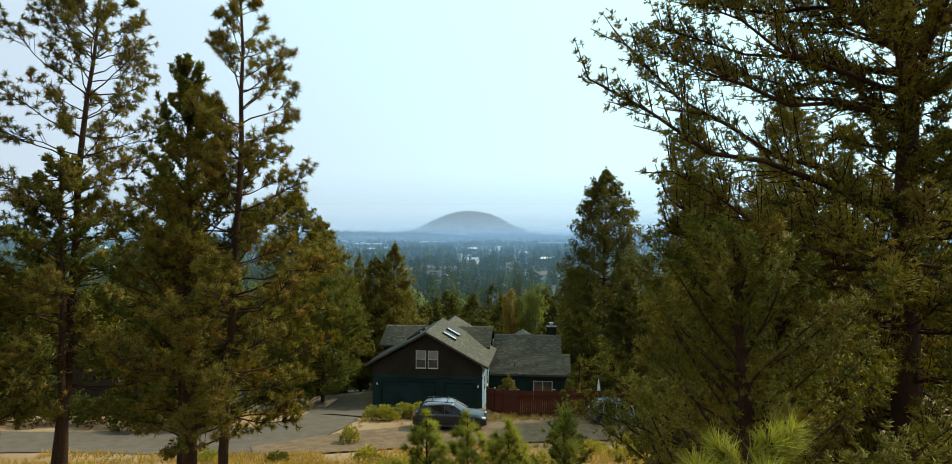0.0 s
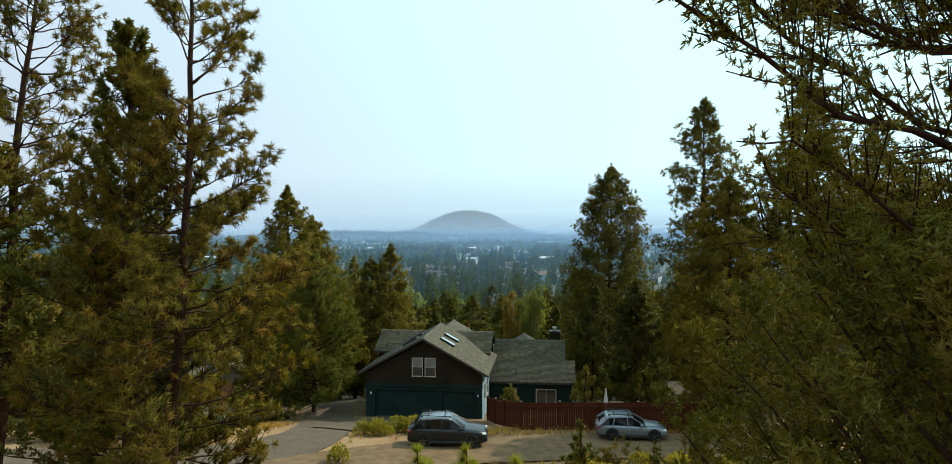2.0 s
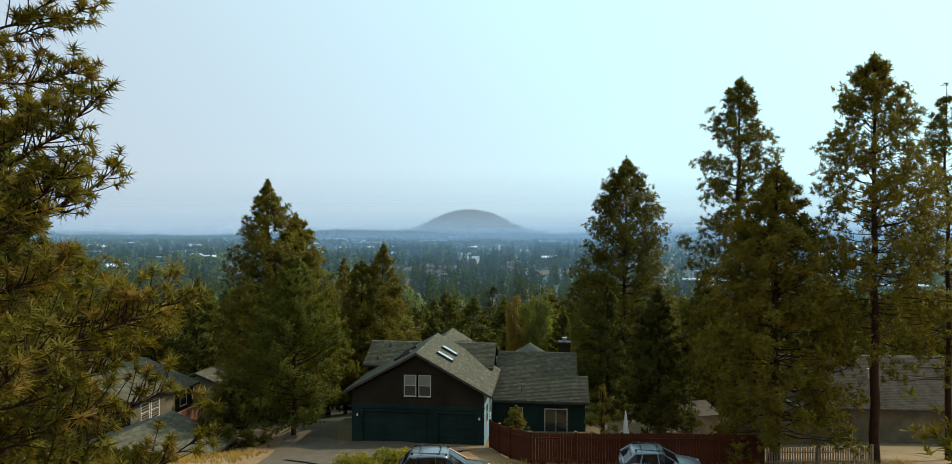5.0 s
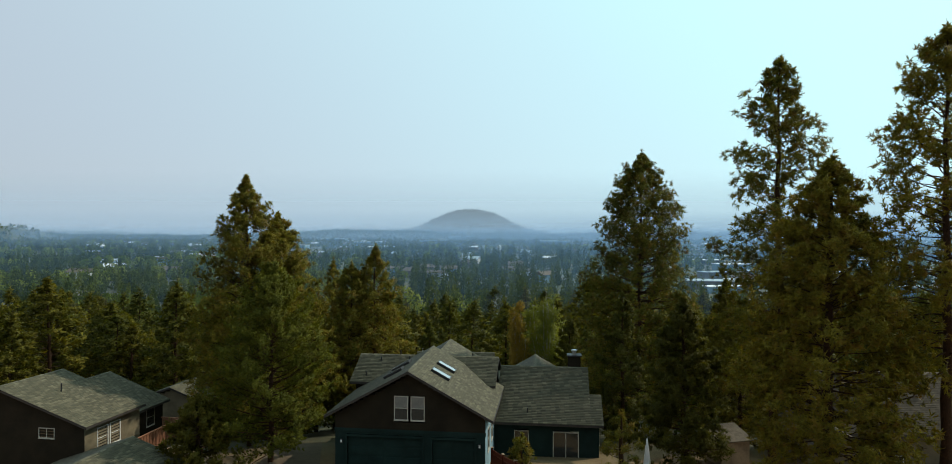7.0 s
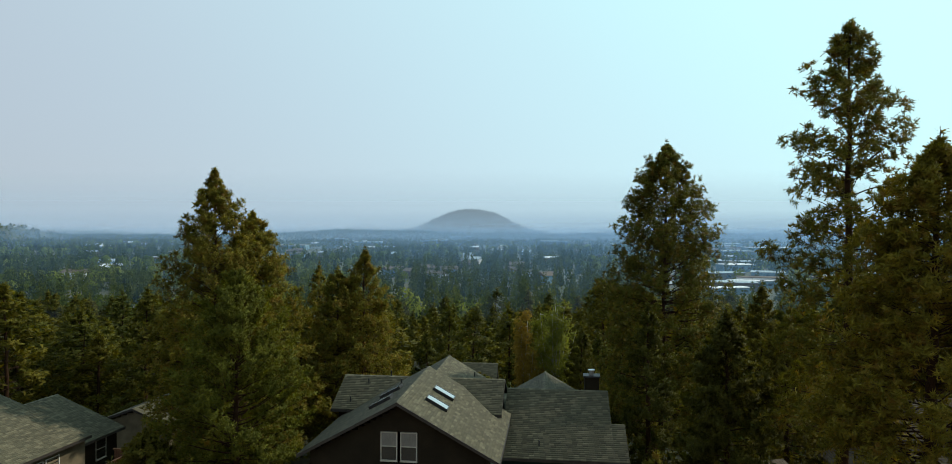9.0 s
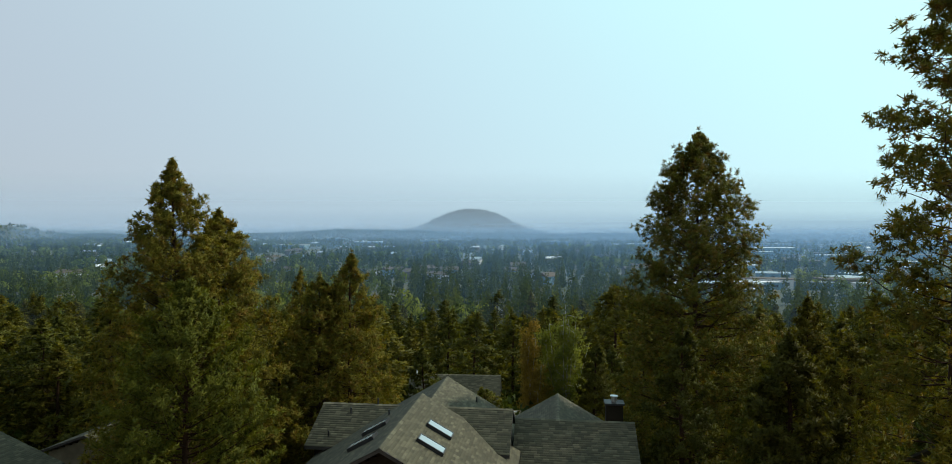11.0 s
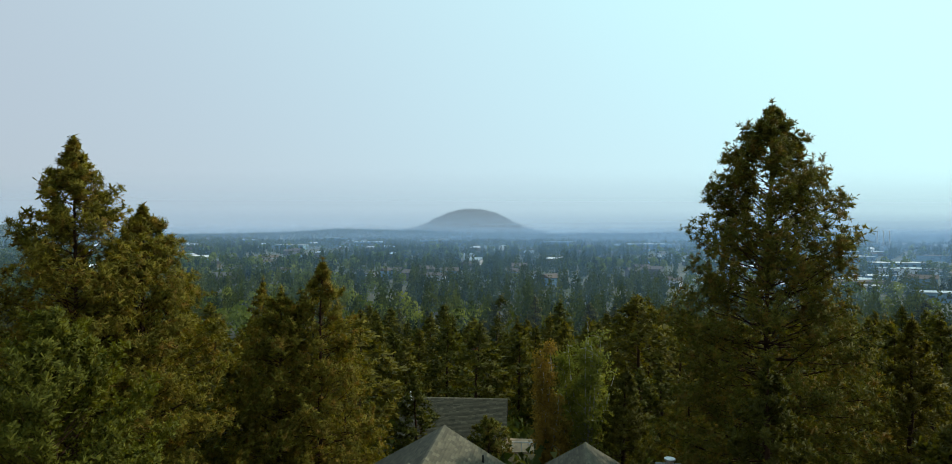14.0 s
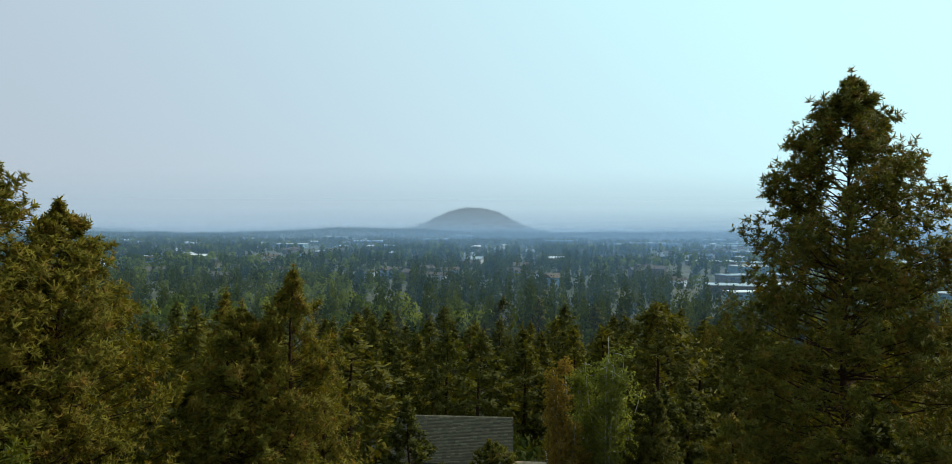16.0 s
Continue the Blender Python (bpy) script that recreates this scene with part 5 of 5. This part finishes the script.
# ---- vehicles ----
def paint(name, colour, metal=0.5):
    m, nt, b = nodes_of(name)
    fl = noise_of(nt, 400, 2, 0.5)
    nt.links.new(ramp(nt, fl, [(0.3, tuple(c * 0.85 for c in colour)), (0.7, tuple(c * 1.15 for c in colour))]), b.inputs["Base Color"])
    b.inputs["Metallic"].default_value, b.inputs["Roughness"].default_value = metal, 0.3
    b.inputs["Coat Weight"].default_value, b.inputs["Coat Roughness"].default_value = 0.12, 0.08
    return m


M_CARDARK = paint("dark_blue_grey_paint", (0.007, 0.01, 0.012), 0.1)
# the wagon's paint; on the dark car's roof it imitates reflected sky
M_CARSILVER = paint("silver_paint_and_roof_sheen", (0.19, 0.225, 0.25))
M_TYRE = surface("tyre_rubber", (0.012, 0.012, 0.012), (0.025, 0.025, 0.025), 6, 0.9)
M_RIM = surface("alloy_rim", (0.08, 0.08, 0.085), (0.14, 0.14, 0.14), 6, 0.35, metal=0.9, bump=0.05)
M_HEADLIGHT = glass_material("headlight_lens", (0.7, 0.75, 0.78), 0.05)
M_TAIL = glass_material("tail_light", (0.25, 0.01, 0.01), 0.1)
M_CARGLASS = glass_material("car_glass", (0.006, 0.008, 0.009), 0.04)
M_CARGLASS.node_tree.nodes["Principled BSDF"].inputs["Coat Weight"].default_value = 0.0
M_CARGLASS.node_tree.nodes["Principled BSDF"].inputs["Specular IOR Level"].default_value = 0.35
M_PLASTIC = surface("black_plastic", (0.02, 0.02, 0.02), (0.035, 0.035, 0.035), 5, 0.6, bump=0.1)


def loft(bm, stations):
    """Skins cross-sections: each is (x, [(half width, z), ...]) from the sill up to the roof's middle."""
    rings = []
    for x, sec in stations:
        pts = [(w, z) for w, z in sec] + [(-w, z) for w, z in sec[::-1]]
        rings.append([bm.verts.new((x, w, z)) for w, z in pts])
    n = len(rings[0])
    for a, b in zip(rings[:-1], rings[1:]):
        for i in range(n):
            j = (i + 1) % n
            bm.faces.new((a[i], a[j], b[j], b[i]))
    bm.faces.new(rings[0][::-1])
    bm.faces.new(rings[-1])
    bmesh.ops.recalc_face_normals(bm, faces=bm.faces[:])
    return bm


def car(m, long, tall, body_paint, roof_tone, label, hood, rear_slope):
    """A parked car facing +x, wheels on z = 0."""
    c = thing("car", m, label, "car")
    L, H, W = long / 2, tall, 0.9
    belt = H * 0.63
    # lower body
    st = []
    for x, top, w, lo in ((-L, belt * 0.86, W * 0.80, 0.36), (-L + 0.06, belt * 0.97, W * 0.9, 0.26), (-L + 0.35, belt * 1.01, W * 0.98, 0.24), (-L * 0.3, belt, W, 0.22), (L * 0.30, belt * 0.97, W, 0.22),
                          (L * 0.42, belt * 0.97, W * 0.99, 0.22), (L * 0.75, belt * 0.89, W * 0.96, 0.22), (L - 0.15, belt * 0.80, W * 0.88, 0.24), (L - 0.03, belt * 0.68, W * 0.76, 0.28), (L, belt * 0.55, W * 0.70, 0.34)):
        st.append((x, [(w * 0.9, lo), (w, lo + 0.12), (w, top * 0.62), (w * 0.985, top * 0.86), (w * 0.93, top * 0.97), (w * 0.6, top + 0.015), (0.02, top + 0.03)]))
    bm = loft(bmesh.new(), st)
    body = part("body", bm, body_paint, c)
    for p in body.data.polygons:
        p.use_smooth = True
    # cabin: glass house, roof skin and pillars
    xr, xf = -L + rear_slope, L * hood
    cab = []
    for x, z, w in ((xr - 0.28, belt * 0.985, 0.90), (xr + 0.32, H * 0.945, 0.68), (-L * 0.2, H, 0.68), (L * 0.02, H * 0.99, 0.67), (xf - 0.86, H * 0.955, 0.66), (xf, belt * 0.95, 0.86)):
        cab.append((x, z, w))
    bm = loft(bmesh.new(), [(x, [(W * 0.90, belt * 0.9), (W * 0.89, belt * 0.93 + (z - belt * 0.93) * 0.1), (w + (W * 0.89 - w) * 0.15, belt * 0.93 + (z - belt * 0.93) * 0.85), (w * 0.93, z - 0.015), (0.02, z + 0.01)]) for x, z, w in cab])
    part("cabin_glass", bm, M_CARGLASS, c)
    bm = loft(bmesh.new(), [(x, [(w + 0.005, z - 0.10), (w + 0.012, z - 0.05), (w * 0.95, z + 0.012), (w * 0.6, z + 0.03), (0.02, z + 0.035)]) for x, z, w in ((xr + 0.1, H * 0.885, 0.68), (xr + 0.28, H * 0.95, 0.69), (-L * 0.2, H, 0.69), (L * 0.02, H * 0.99, 0.68), (xf - 0.88, H * 0.958, 0.67), (xf - 0.76, H * 0.915, 0.67))])
    roof = part("roof", bm, roof_tone, c)
    for p in roof.data.polygons:
        p.use_smooth = True
    for s in (-1, 1):
        for (x0, z0, w0), (x1, z1, w1), r in (((xf - 0.02, belt * 0.96, 0.84), (xf - 0.84, H * 0.935, 0.68), 0.035), ((xr - 0.24, belt, 0.88), (xr + 0.28, H * 0.935, 0.69), 0.07), ((-L * 0.12, belt * 0.98, 0.895), (-L * 0.15, H * 0.96, 0.705), 0.035), ((xr + 0.5, belt, 0.895), (xr + 0.62, H * 0.95, 0.71), 0.04)):
            bm = bmesh.new()
            cylinder(bm, (x0, s * w0, z0), (x1, s * w1, z1), r, r * 0.8, 6)
            part("pillar", bm, body_paint, c)
        bm = bmesh.new()
        cylinder(bm, (xr + 0.3, s * 0.56, H + 0.075), (xf - 0.85, s * 0.56, H + 0.05), 0.022, sides=8)
        for x in (xr + 0.32, -L * 0.1, xf - 0.87):
            box(bm, (x - 0.05, s * 0.56 - 0.02, H - 0.02), (x + 0.05, s * 0.56 + 0.02, H + 0.07))
        part("roof_rail", bm, M_PLASTIC, c)
        part("mirror", boxes(((xf - 0.42, s * 0.92 - 0.1, belt * 0.97), (xf - 0.24, s * 0.92 + 0.1, belt * 0.97 + 0.15)), bevel=0.04), body_paint, c)
        part("headlight", boxes(((L - 0.34, s * 0.66 - 0.13, belt * 0.66), (L - 0.035, s * 0.66 + 0.05, belt * 0.79)), bevel=0.04), M_HEADLIGHT, c, "clear headlight")
        part("tail_light", boxes(((-L + 0.0, s * 0.68 - 0.16, belt * 0.76), (-L + 0.22, s * 0.72 + 0.1, belt * 0.92)), bevel=0.03), M_TAIL, c, "red tail light")
        for k, x in enumerate((-L * 0.42, L * 0.03)):
            part("door_handle", boxes(((x, s * 0.892, belt * 0.84), (x + 0.16, s * 0.925, belt * 0.87)), bevel=0.01), body_paint, c)
        part("sill_trim", boxes(((-L * 0.5, s * 0.9 - 0.03, 0.2), (L * 0.5, s * 0.9 + 0.03, 0.36)), bevel=0.02), M_PLASTIC, c)
        for x in (-L * 0.58, L * 0.62):
            bm = bmesh.new()
            cylinder(bm, (x, s * 0.80, 0.34), (x, s * 0.915, 0.34), 0.40, sides=24)
            part("wheel_arch", bm, M_PLASTIC, c)
            wheel = new("wheel")
            wheel.parent = c
            wheel.matrix_local = pose(x, s * 0.84, 0.335)
            bm = bmesh.new()
            cylinder(bm, (0, -0.1, 0), (0, 0.1, 0), 0.335, sides=28)
            bmesh.ops.bevel(bm, geom=[e for e in bm.edges if len(e.link_faces) == 2 and e.calc_face_angle() > 1], offset=0.03, segments=2, affect="EDGES")
            part("tyre", bm, M_TYRE, wheel)
            bm = bmesh.new()
            cylinder(bm, (0, s * 0.1, 0), (0, s * 0.112, 0), 0.07, sides=12)
            for k in range(5):
                a = k * 2 * math.pi / 5
                bmesh.ops.create_cube(bm, size=1, matrix=pose(0, s * 0.108, 0, 0, -math.degrees(a), 0) @ pose(0, 0, 0.12) @ Matrix.Diagonal((0.06, 0.016, 0.22, 1)))
            part("rim", bm, M_RIM, wheel)
    for f_, x in ((0.3, 0.0), (0.72, 0.0)):
        xx = xr + (xf - xr) * f_ * 0.8
        bm = boxes(((xx - 0.025, -0.6, H + 0.08), (xx + 0.025, 0.6, H + 0.11)), bevel=0.008)
        part("cross_bar", bm, M_PLASTIC, c)
    part("bumper", boxes(((L - 0.16, -0.62, 0.26), (L + 0.02, 0.62, 0.44)), bevel=0.04), M_PLASTIC, c)
    part("grille", boxes(((L - 0.06, -0.42, belt * 0.5), (L + 0.012, 0.42, belt * 0.68)), bevel=0.02), M_PLASTIC, c)
    part("rear_bumper", boxes(((-L - 0.02, -0.72, 0.3), (-L + 0.16, 0.72, 0.5)), bevel=0.04), M_PLASTIC, c)
    part("number_plate", boxes(((-L - 0.025, -0.16, belt * 0.72), (-L - 0.005, 0.16, belt * 0.72 + 0.16))), M_WHITE, c)
    return c


def parked(x, y, turn):
    z = max(float(height(x + a, y + b)) for a in (-1.5, 0, 1.5) for b in (-0.7, 0.7)) + 0.09
    return pose(x, y, z, 0, 0, turn)


# dark car: the silver roof stands in for the sky mirrored there
car(parked(-1.6, 39.6, -3), 4.55, 1.6, M_CARDARK, M_CARSILVER, "dark blue-grey crossover with roof bars parked on gravel", 0.46, 0.5)
car(parked(9.3, 40.9, -6), 4.05, 1.38, M_CARSILVER, M_CARSILVER, "silver station wagon with a roof rack by the fence", 0.42, 0.38)


# ---- fences and yard ----
def plank_fence(line, tall, material, label, step=0.15, gap=0.008, name="fence", wide=None):
    """Upright boards along a line of (x, y), with posts and rails."""
    f = thing(name, pose(*line[0], float(height(*line[0]))), label, "fence")
    o = Vector((*line[0], float(height(*line[0]))))
    w = wide or step - gap
    me = None
    for (x0, y0), (x1, y1) in zip(line[:-1], line[1:]):
        ln = math.hypot(x1 - x0, y1 - y0)
        ang = math.degrees(math.atan2(y1 - y0, x1 - x0))
        n = int(ln / step)
        for i in range(n):
            x, y = x0 + (x1 - x0) * (i + 0.5) / n, y0 + (y1 - y0) * (i + 0.5) / n
            if me is None:
                ob = part("board", boxes(((-w / 2, -0.012, 0.05), (w / 2, 0.012, tall))), material, f)
                me = ob.data
            else:
                ob = child(new("board", me), f)
            ob.matrix_local = pose(x - o.x, y - o.y, float(height(x, y)) - o.z + 0.012 * math.sin(i * 2.3), 0, 0, ang)
        m = max(1, int(ln / 2.4))
        for i in range(m + 1):
            x, y = x0 + (x1 - x0) * i / m, y0 + (y1 - y0) * i / m
            z = float(height(x, y)) - o.z
            p = part("post", boxes(((-0.06, -0.06, -0.3), (0.06, 0.06, tall + 0.08))), material, f)
            p.matrix_local = pose(x - o.x, y - o.y, z, 0, 0, ang)
            part("post_cap", boxes(((-0.08, -0.08, tall + 0.08), (0.08, 0.08, tall + 0.12)), bevel=0.01), M_RAWWOOD, p)
        for k in range(m):
            xa, ya, xb, yb = (x0 + (x1 - x0) * k / m, y0 + (y1 - y0) * k / m, x0 + (x1 - x0) * (k + 1) / m, y0 + (y1 - y0) * (k + 1) / m)
            for hz in (0.3, tall - 0.25):
                bm = bmesh.new()
                cylinder(bm, (xa - o.x, ya - o.y, float(height(xa, ya)) - o.z + hz), (xb - o.x, yb - o.y, float(height(xb, yb)) - o.z + hz), 0.04, sides=4)
                part("rail", bm, material, f)
    return f


plank_fence([(0.9, 51.2), (2.0, 46.5), (2.9, 43.4), (15.2, 42.6)], 1.8, M_FENCE, "tall red-brown board fence round the yard")
plank_fence([(15.4, 43.0), (21.5, 43.4)], 1.05, M_RAWWOOD, "low weathered picket fence beside the board fence", 0.14, wide=0.075)


def umbrella():
    x, y = 9.9, 51.0
    u = thing("patio_umbrella", pose(x, y, float(height(x, y))), "closed white patio umbrella in the yard", "umbrella")
    bm = bmesh.new()
    cylinder(bm, (0, 0, 0), (0, 0, 2.5), 0.025, sides=8)
    part("pole", bm, M_METAL, u)
    bm = bmesh.new()
    cylinder(bm, (0, 0, 1.0), (0, 0, 2.35), 0.22, 0.05, 9)
    bmesh.ops.create_cone(bm, segments=9, radius1=0.07, radius2=0.005, depth=0.2, cap_ends=True, matrix=pose(0, 0, 2.45))
    part("canopy", bm, M_WHITE, u)
    bm = bmesh.new()
    cylinder(bm, (0, 0, -0.05), (0, 0, 0.08), 0.25)
    part("base", bm, M_BLACK, u)


umbrella()


def yard_shed():
    x, y = 16.4, 55.6
    s = thing("garden_shed", pose(x, y, float(height(x, y)), 0, 0, 14), "small shed with a bright ribbed metal roof", "shed")
    s.scale = (0.8, 0.8, 0.8)
    part("wall", boxes(((-1.3, -1.0, -0.3), (1.3, 1.0, 2.0))), M_RAWWOOD, s)
    roof = part("roof", poly_prism(bmesh.new(), [(-1.3, 2.0), (1.3, 2.65), (1.3, 2.72), (-1.3, 2.07)], "x", -1.5, 1.5), M_TAR, s)
    for i in range(15):
        part("rib", poly_prism(bmesh.new(), [(-1.3, 2.07), (1.3, 2.72), (1.3, 2.745), (-1.3, 2.095)], "x", -1.48 + i * 0.21, -1.44 + i * 0.21), M_TAR, roof)
    part("door", boxes(((-0.4, -1.04, -0.2), (0.4, -1.0, 1.75))), M_RAWWOOD, s)


yard_shed()


# ---- scrub and dry grass ----
def shrub_mesh(seed, radius, tall, n, k, length, width):
    rng = np.random.default_rng(seed)
    a, r = rng.random(n) * 2 * np.pi, np.sqrt(rng.random(n))
    dome = np.sqrt(np.clip(1 - r * r, 0, 1))
    q = rng.uniform(0.25, 1.0, n)
    c = np.stack([np.cos(a) * r * radius, np.sin(a) * r * radius, tall * (0.12 + 0.88 * dome * q)], 1)
    c += rng.normal(0, 0.06 * radius, c.shape)
    ax = unit(np.stack([np.cos(a) * r, np.sin(a) * r, np.full(n, 0.9)], 1) + rng.normal(0, 0.3, (n, 3)))
    return tuft_tris(rng, c, ax, k, length, width, 0.9)


def shrub(x, y, radius, tall, seed, material, label, name="rabbitbrush"):
    t = thing(name, stand(x, y, seed * 50, sink=0.03), label, "shrub", "scrub on the bank")
    rng = np.random.default_rng(seed)
    w = Wood()
    for k in range(9):
        a = k * 0.7 + rng.normal(0, 0.2)
        e = np.array([math.cos(a) * radius * 0.7, math.sin(a) * radius * 0.7, tall * rng.uniform(0.5, 0.9)])
        w.add(np.stack([(0, 0, 0), e * 0.5 + (0, 0, 0.05), e]), [0.02, 0.014, 0.006], 3)
    child(new("stems", mesh_np("stems", np.concatenate(w.v), np.concatenate(w.f), M_TWIG)), t)
    leaf = shrub_mesh(seed, radius, tall, int(260 * radius * tall + 90), 12, 0.14 + 0.05 * radius, 0.02 + 0.02 * radius)
    child(new("foliage", mesh_np("foliage", leaf, np.arange(len(leaf)).reshape(-1, 3), material)), t)


rng = np.random.default_rng(9)
for i in range(9):
    shrub(-6.8 + 0.62 * i + rng.normal(0, 0.12), 41.8 + 0.12 * i + rng.normal(0, 0.35), rng.uniform(0.4, 0.75), rng.uniform(0.6, 1.1), 500 + i, M_BRUSH, "yellow-green rabbitbrush in a strip beside the drive")
for i, (sx, sy) in enumerate(((-7.2, 36.0), (-9.0, 28.5), (-5.2, 30.0), (6.2, 33.5), (4.6, 30.5), (8.6, 35.8), (10.2, 34.6), (11.6, 36.0), (12.6, 34.2), (7.4, 31.0), (5.6, 36.0), (14.5, 37.0), (16.6, 38.6), (18.5, 40.0), (-12.5, 29.2), (-3.6, 27.8), (2.6, 28.5), (3.2, 24.0))):
    shrub(sx, sy, rng.uniform(0.45, 0.95), rng.uniform(0.5, 1.1), 520 + i, M_JUNIPER if i % 3 == 1 else M_BRUSH, "dusty olive scrub on the dry bank")

for i in range(13):
    shrub(-44 + 2.25 * i + rng.normal(0, 0.5), 40.6 + rng.normal(0, 0.5), rng.uniform(1.1, 1.7), rng.uniform(1.3, 2.1), 560 + i, M_FIR, "dark bushy evergreen shrub beyond the lane", "evergreen_shrub")


def dry_grass():
    rng = np.random.default_rng(77)
    n = 26000
    gx, gy = rng.uniform(-22, 24, n), rng.uniform(8, 50, n)
    dens = np.array([noise.noise(Vector((a * 0.25, b * 0.25, 3.0))) for a, b in zip(gx, gy)])
    lane = np.abs(gy - np.interp(gx, [-70, -20, -12, -7, 0, 8, 17, 30], [36.6, 36.0, 36.4, 36.6, 38.6, 39.4, 39.0, 39])) < 2.9
    lane |= (np.abs(gx + 10.5) < 3.0) & (gy > 34)
    lane |= (gy > 43.5) & (gx > -9.5) & (gx < 1.5)
    keep = (dens > -0.12 + 0.2 * rng.normal(size=n)) & ~lane & ~((gy > 44) & (gx > 1))
    gx, gy = gx[keep], gy[keep]
    c = np.stack([gx, gy, height(gx, gy) - 0.02], 1)
    v = tuft_tris(rng, c, np.tile((0.0, 0.0, 1.0), (len(c), 1)), 9, 0.42, 0.025, 0.7)
    ob = new("dry_grass", mesh_np("dry_grass", v, np.arange(len(v)).reshape(-1, 3), M_GRASS))
    tagged(ob, "straw-coloured dry bunchgrass on the slope", "grass", kind="stuff")


dry_grass()


# ---- town on the plain ----
def town_block(x, y, w, d, tall, roofmat, wallmat, turn, flat=True):
    b = thing("warehouse" if flat else "far_house", pose(x, y, float(height(x, y)), 0, 0, turn), "low pale-roofed building among trees on the plain" if flat else "distant house roof among the trees", "building", "town on the plain")
    wall = part("wall", boxes(((-w / 2, -d / 2, -1), (w / 2, d / 2, tall))), wallmat, b)
    if flat:
        part("roof", boxes(((-w / 2 - 0.4, -d / 2 - 0.4, tall), (w / 2 + 0.4, d / 2 + 0.4, tall + 0.4))), roofmat, b)
        n = max(2, int(w / 7))
        for i in range(n):
            part("window", boxes(((-w / 2 + w * (i + 0.3) / n, -d / 2 - 0.06, tall * 0.4), (-w / 2 + w * (i + 0.7) / n, -d / 2 + 0.05, tall * 0.72))), M_GLASS, wall)
    else:
        part("roof", poly_prism(bmesh.new(), [(-d / 2 - 0.5, tall), (0, tall + d * 0.25), (d / 2 + 0.5, tall)], "x", -w / 2 - 0.5, w / 2 + 0.5), roofmat, b)


for args in ((145, 395, 36, 16, 5), (176, 475, 26, 14, 5), (139, 372, 22, 9, 3.5), (168, 410, 24, 14, 4.5), (395, 638, 46, 20, 6), (276, 482, 26, 14, 4.5), (236, 358, 24, 12, 4.5), (420, 760, 50, 24, 7), (350, 850, 60, 30, 8),
             (450, 1000, 70, 40, 9), (330, 1250, 80, 40, 10), (520, 1300, 70, 40, 9), (180, 1500, 70, 40, 10), (600, 1650, 90, 40, 10), (-330, 1150, 50, 26, 8), (-240, 1400, 60, 30, 9), (-110, 1600, 70, 30, 10),
             (300, 2000, 90, 40, 12), (700, 2300, 100, 40, 12), (-420, 1900, 60, 30, 10), (-60, 2200, 70, 30, 11)):
    town_block(*args, M_WHITE if (args[0] + args[1]) % 3 else M_METAL, M_TAN if args[1] % 2 else M_BLUE, (args[0] * 7 + args[1]) % 30 - 15)
rng = np.random.default_rng(33)
for i in range(46):
    # the mill district: long low roofs
    yy = 400 + 1500 * rng.random() ** 1.4
    xx = rng.uniform(0.28, 0.74) * yy
    if any((xx - a) ** 2 + (yy - b) ** 2 < c * c for a, b, c in CLEARED):
        continue
    k = 1 + yy / 900
    town_block(xx, yy, rng.uniform(14, 30) * k, rng.uniform(8, 14) * k, rng.uniform(3.5, 5.5) * (0.8 + 0.2 * k), (M_TAR, M_WHITE, M_METAL, M_TAR)[i % 4], (M_TAN, M_WHITE, M_BLUE)[i % 3], rng.uniform(-25, 25))
rng = np.random.default_rng(21)
for i in range(140):
    yy = 440 + 1400 * rng.random() ** 1.3
    xx = rng.uniform(-0.62, 0.68) * yy
    town_block(xx, yy, rng.uniform(11, 17), rng.uniform(8, 11), rng.uniform(4, 6.5), (M_TAR, M_SHINGLE, M_TAR, M_WHITE if yy > 480 else M_TAR, M_METAL if yy > 600 else M_SHINGLE)[i % 5], (M_TAN, M_WHITE, M_BLUE)[i % 3], rng.uniform(-40, 40), False)


def smokestacks():
    s = thing("smokestacks", pose(728, 1177, -22), "three slim pale smokestacks of an old mill", "chimney")
    for i in range(3):
        bm = bmesh.new()
        cylinder(bm, (i * 11 - 11, 0, 0), (i * 11 - 11, 0, 37), 1.5, 1.0, 12)
        part("stack", bm, M_WHITE, s)


smokestacks()
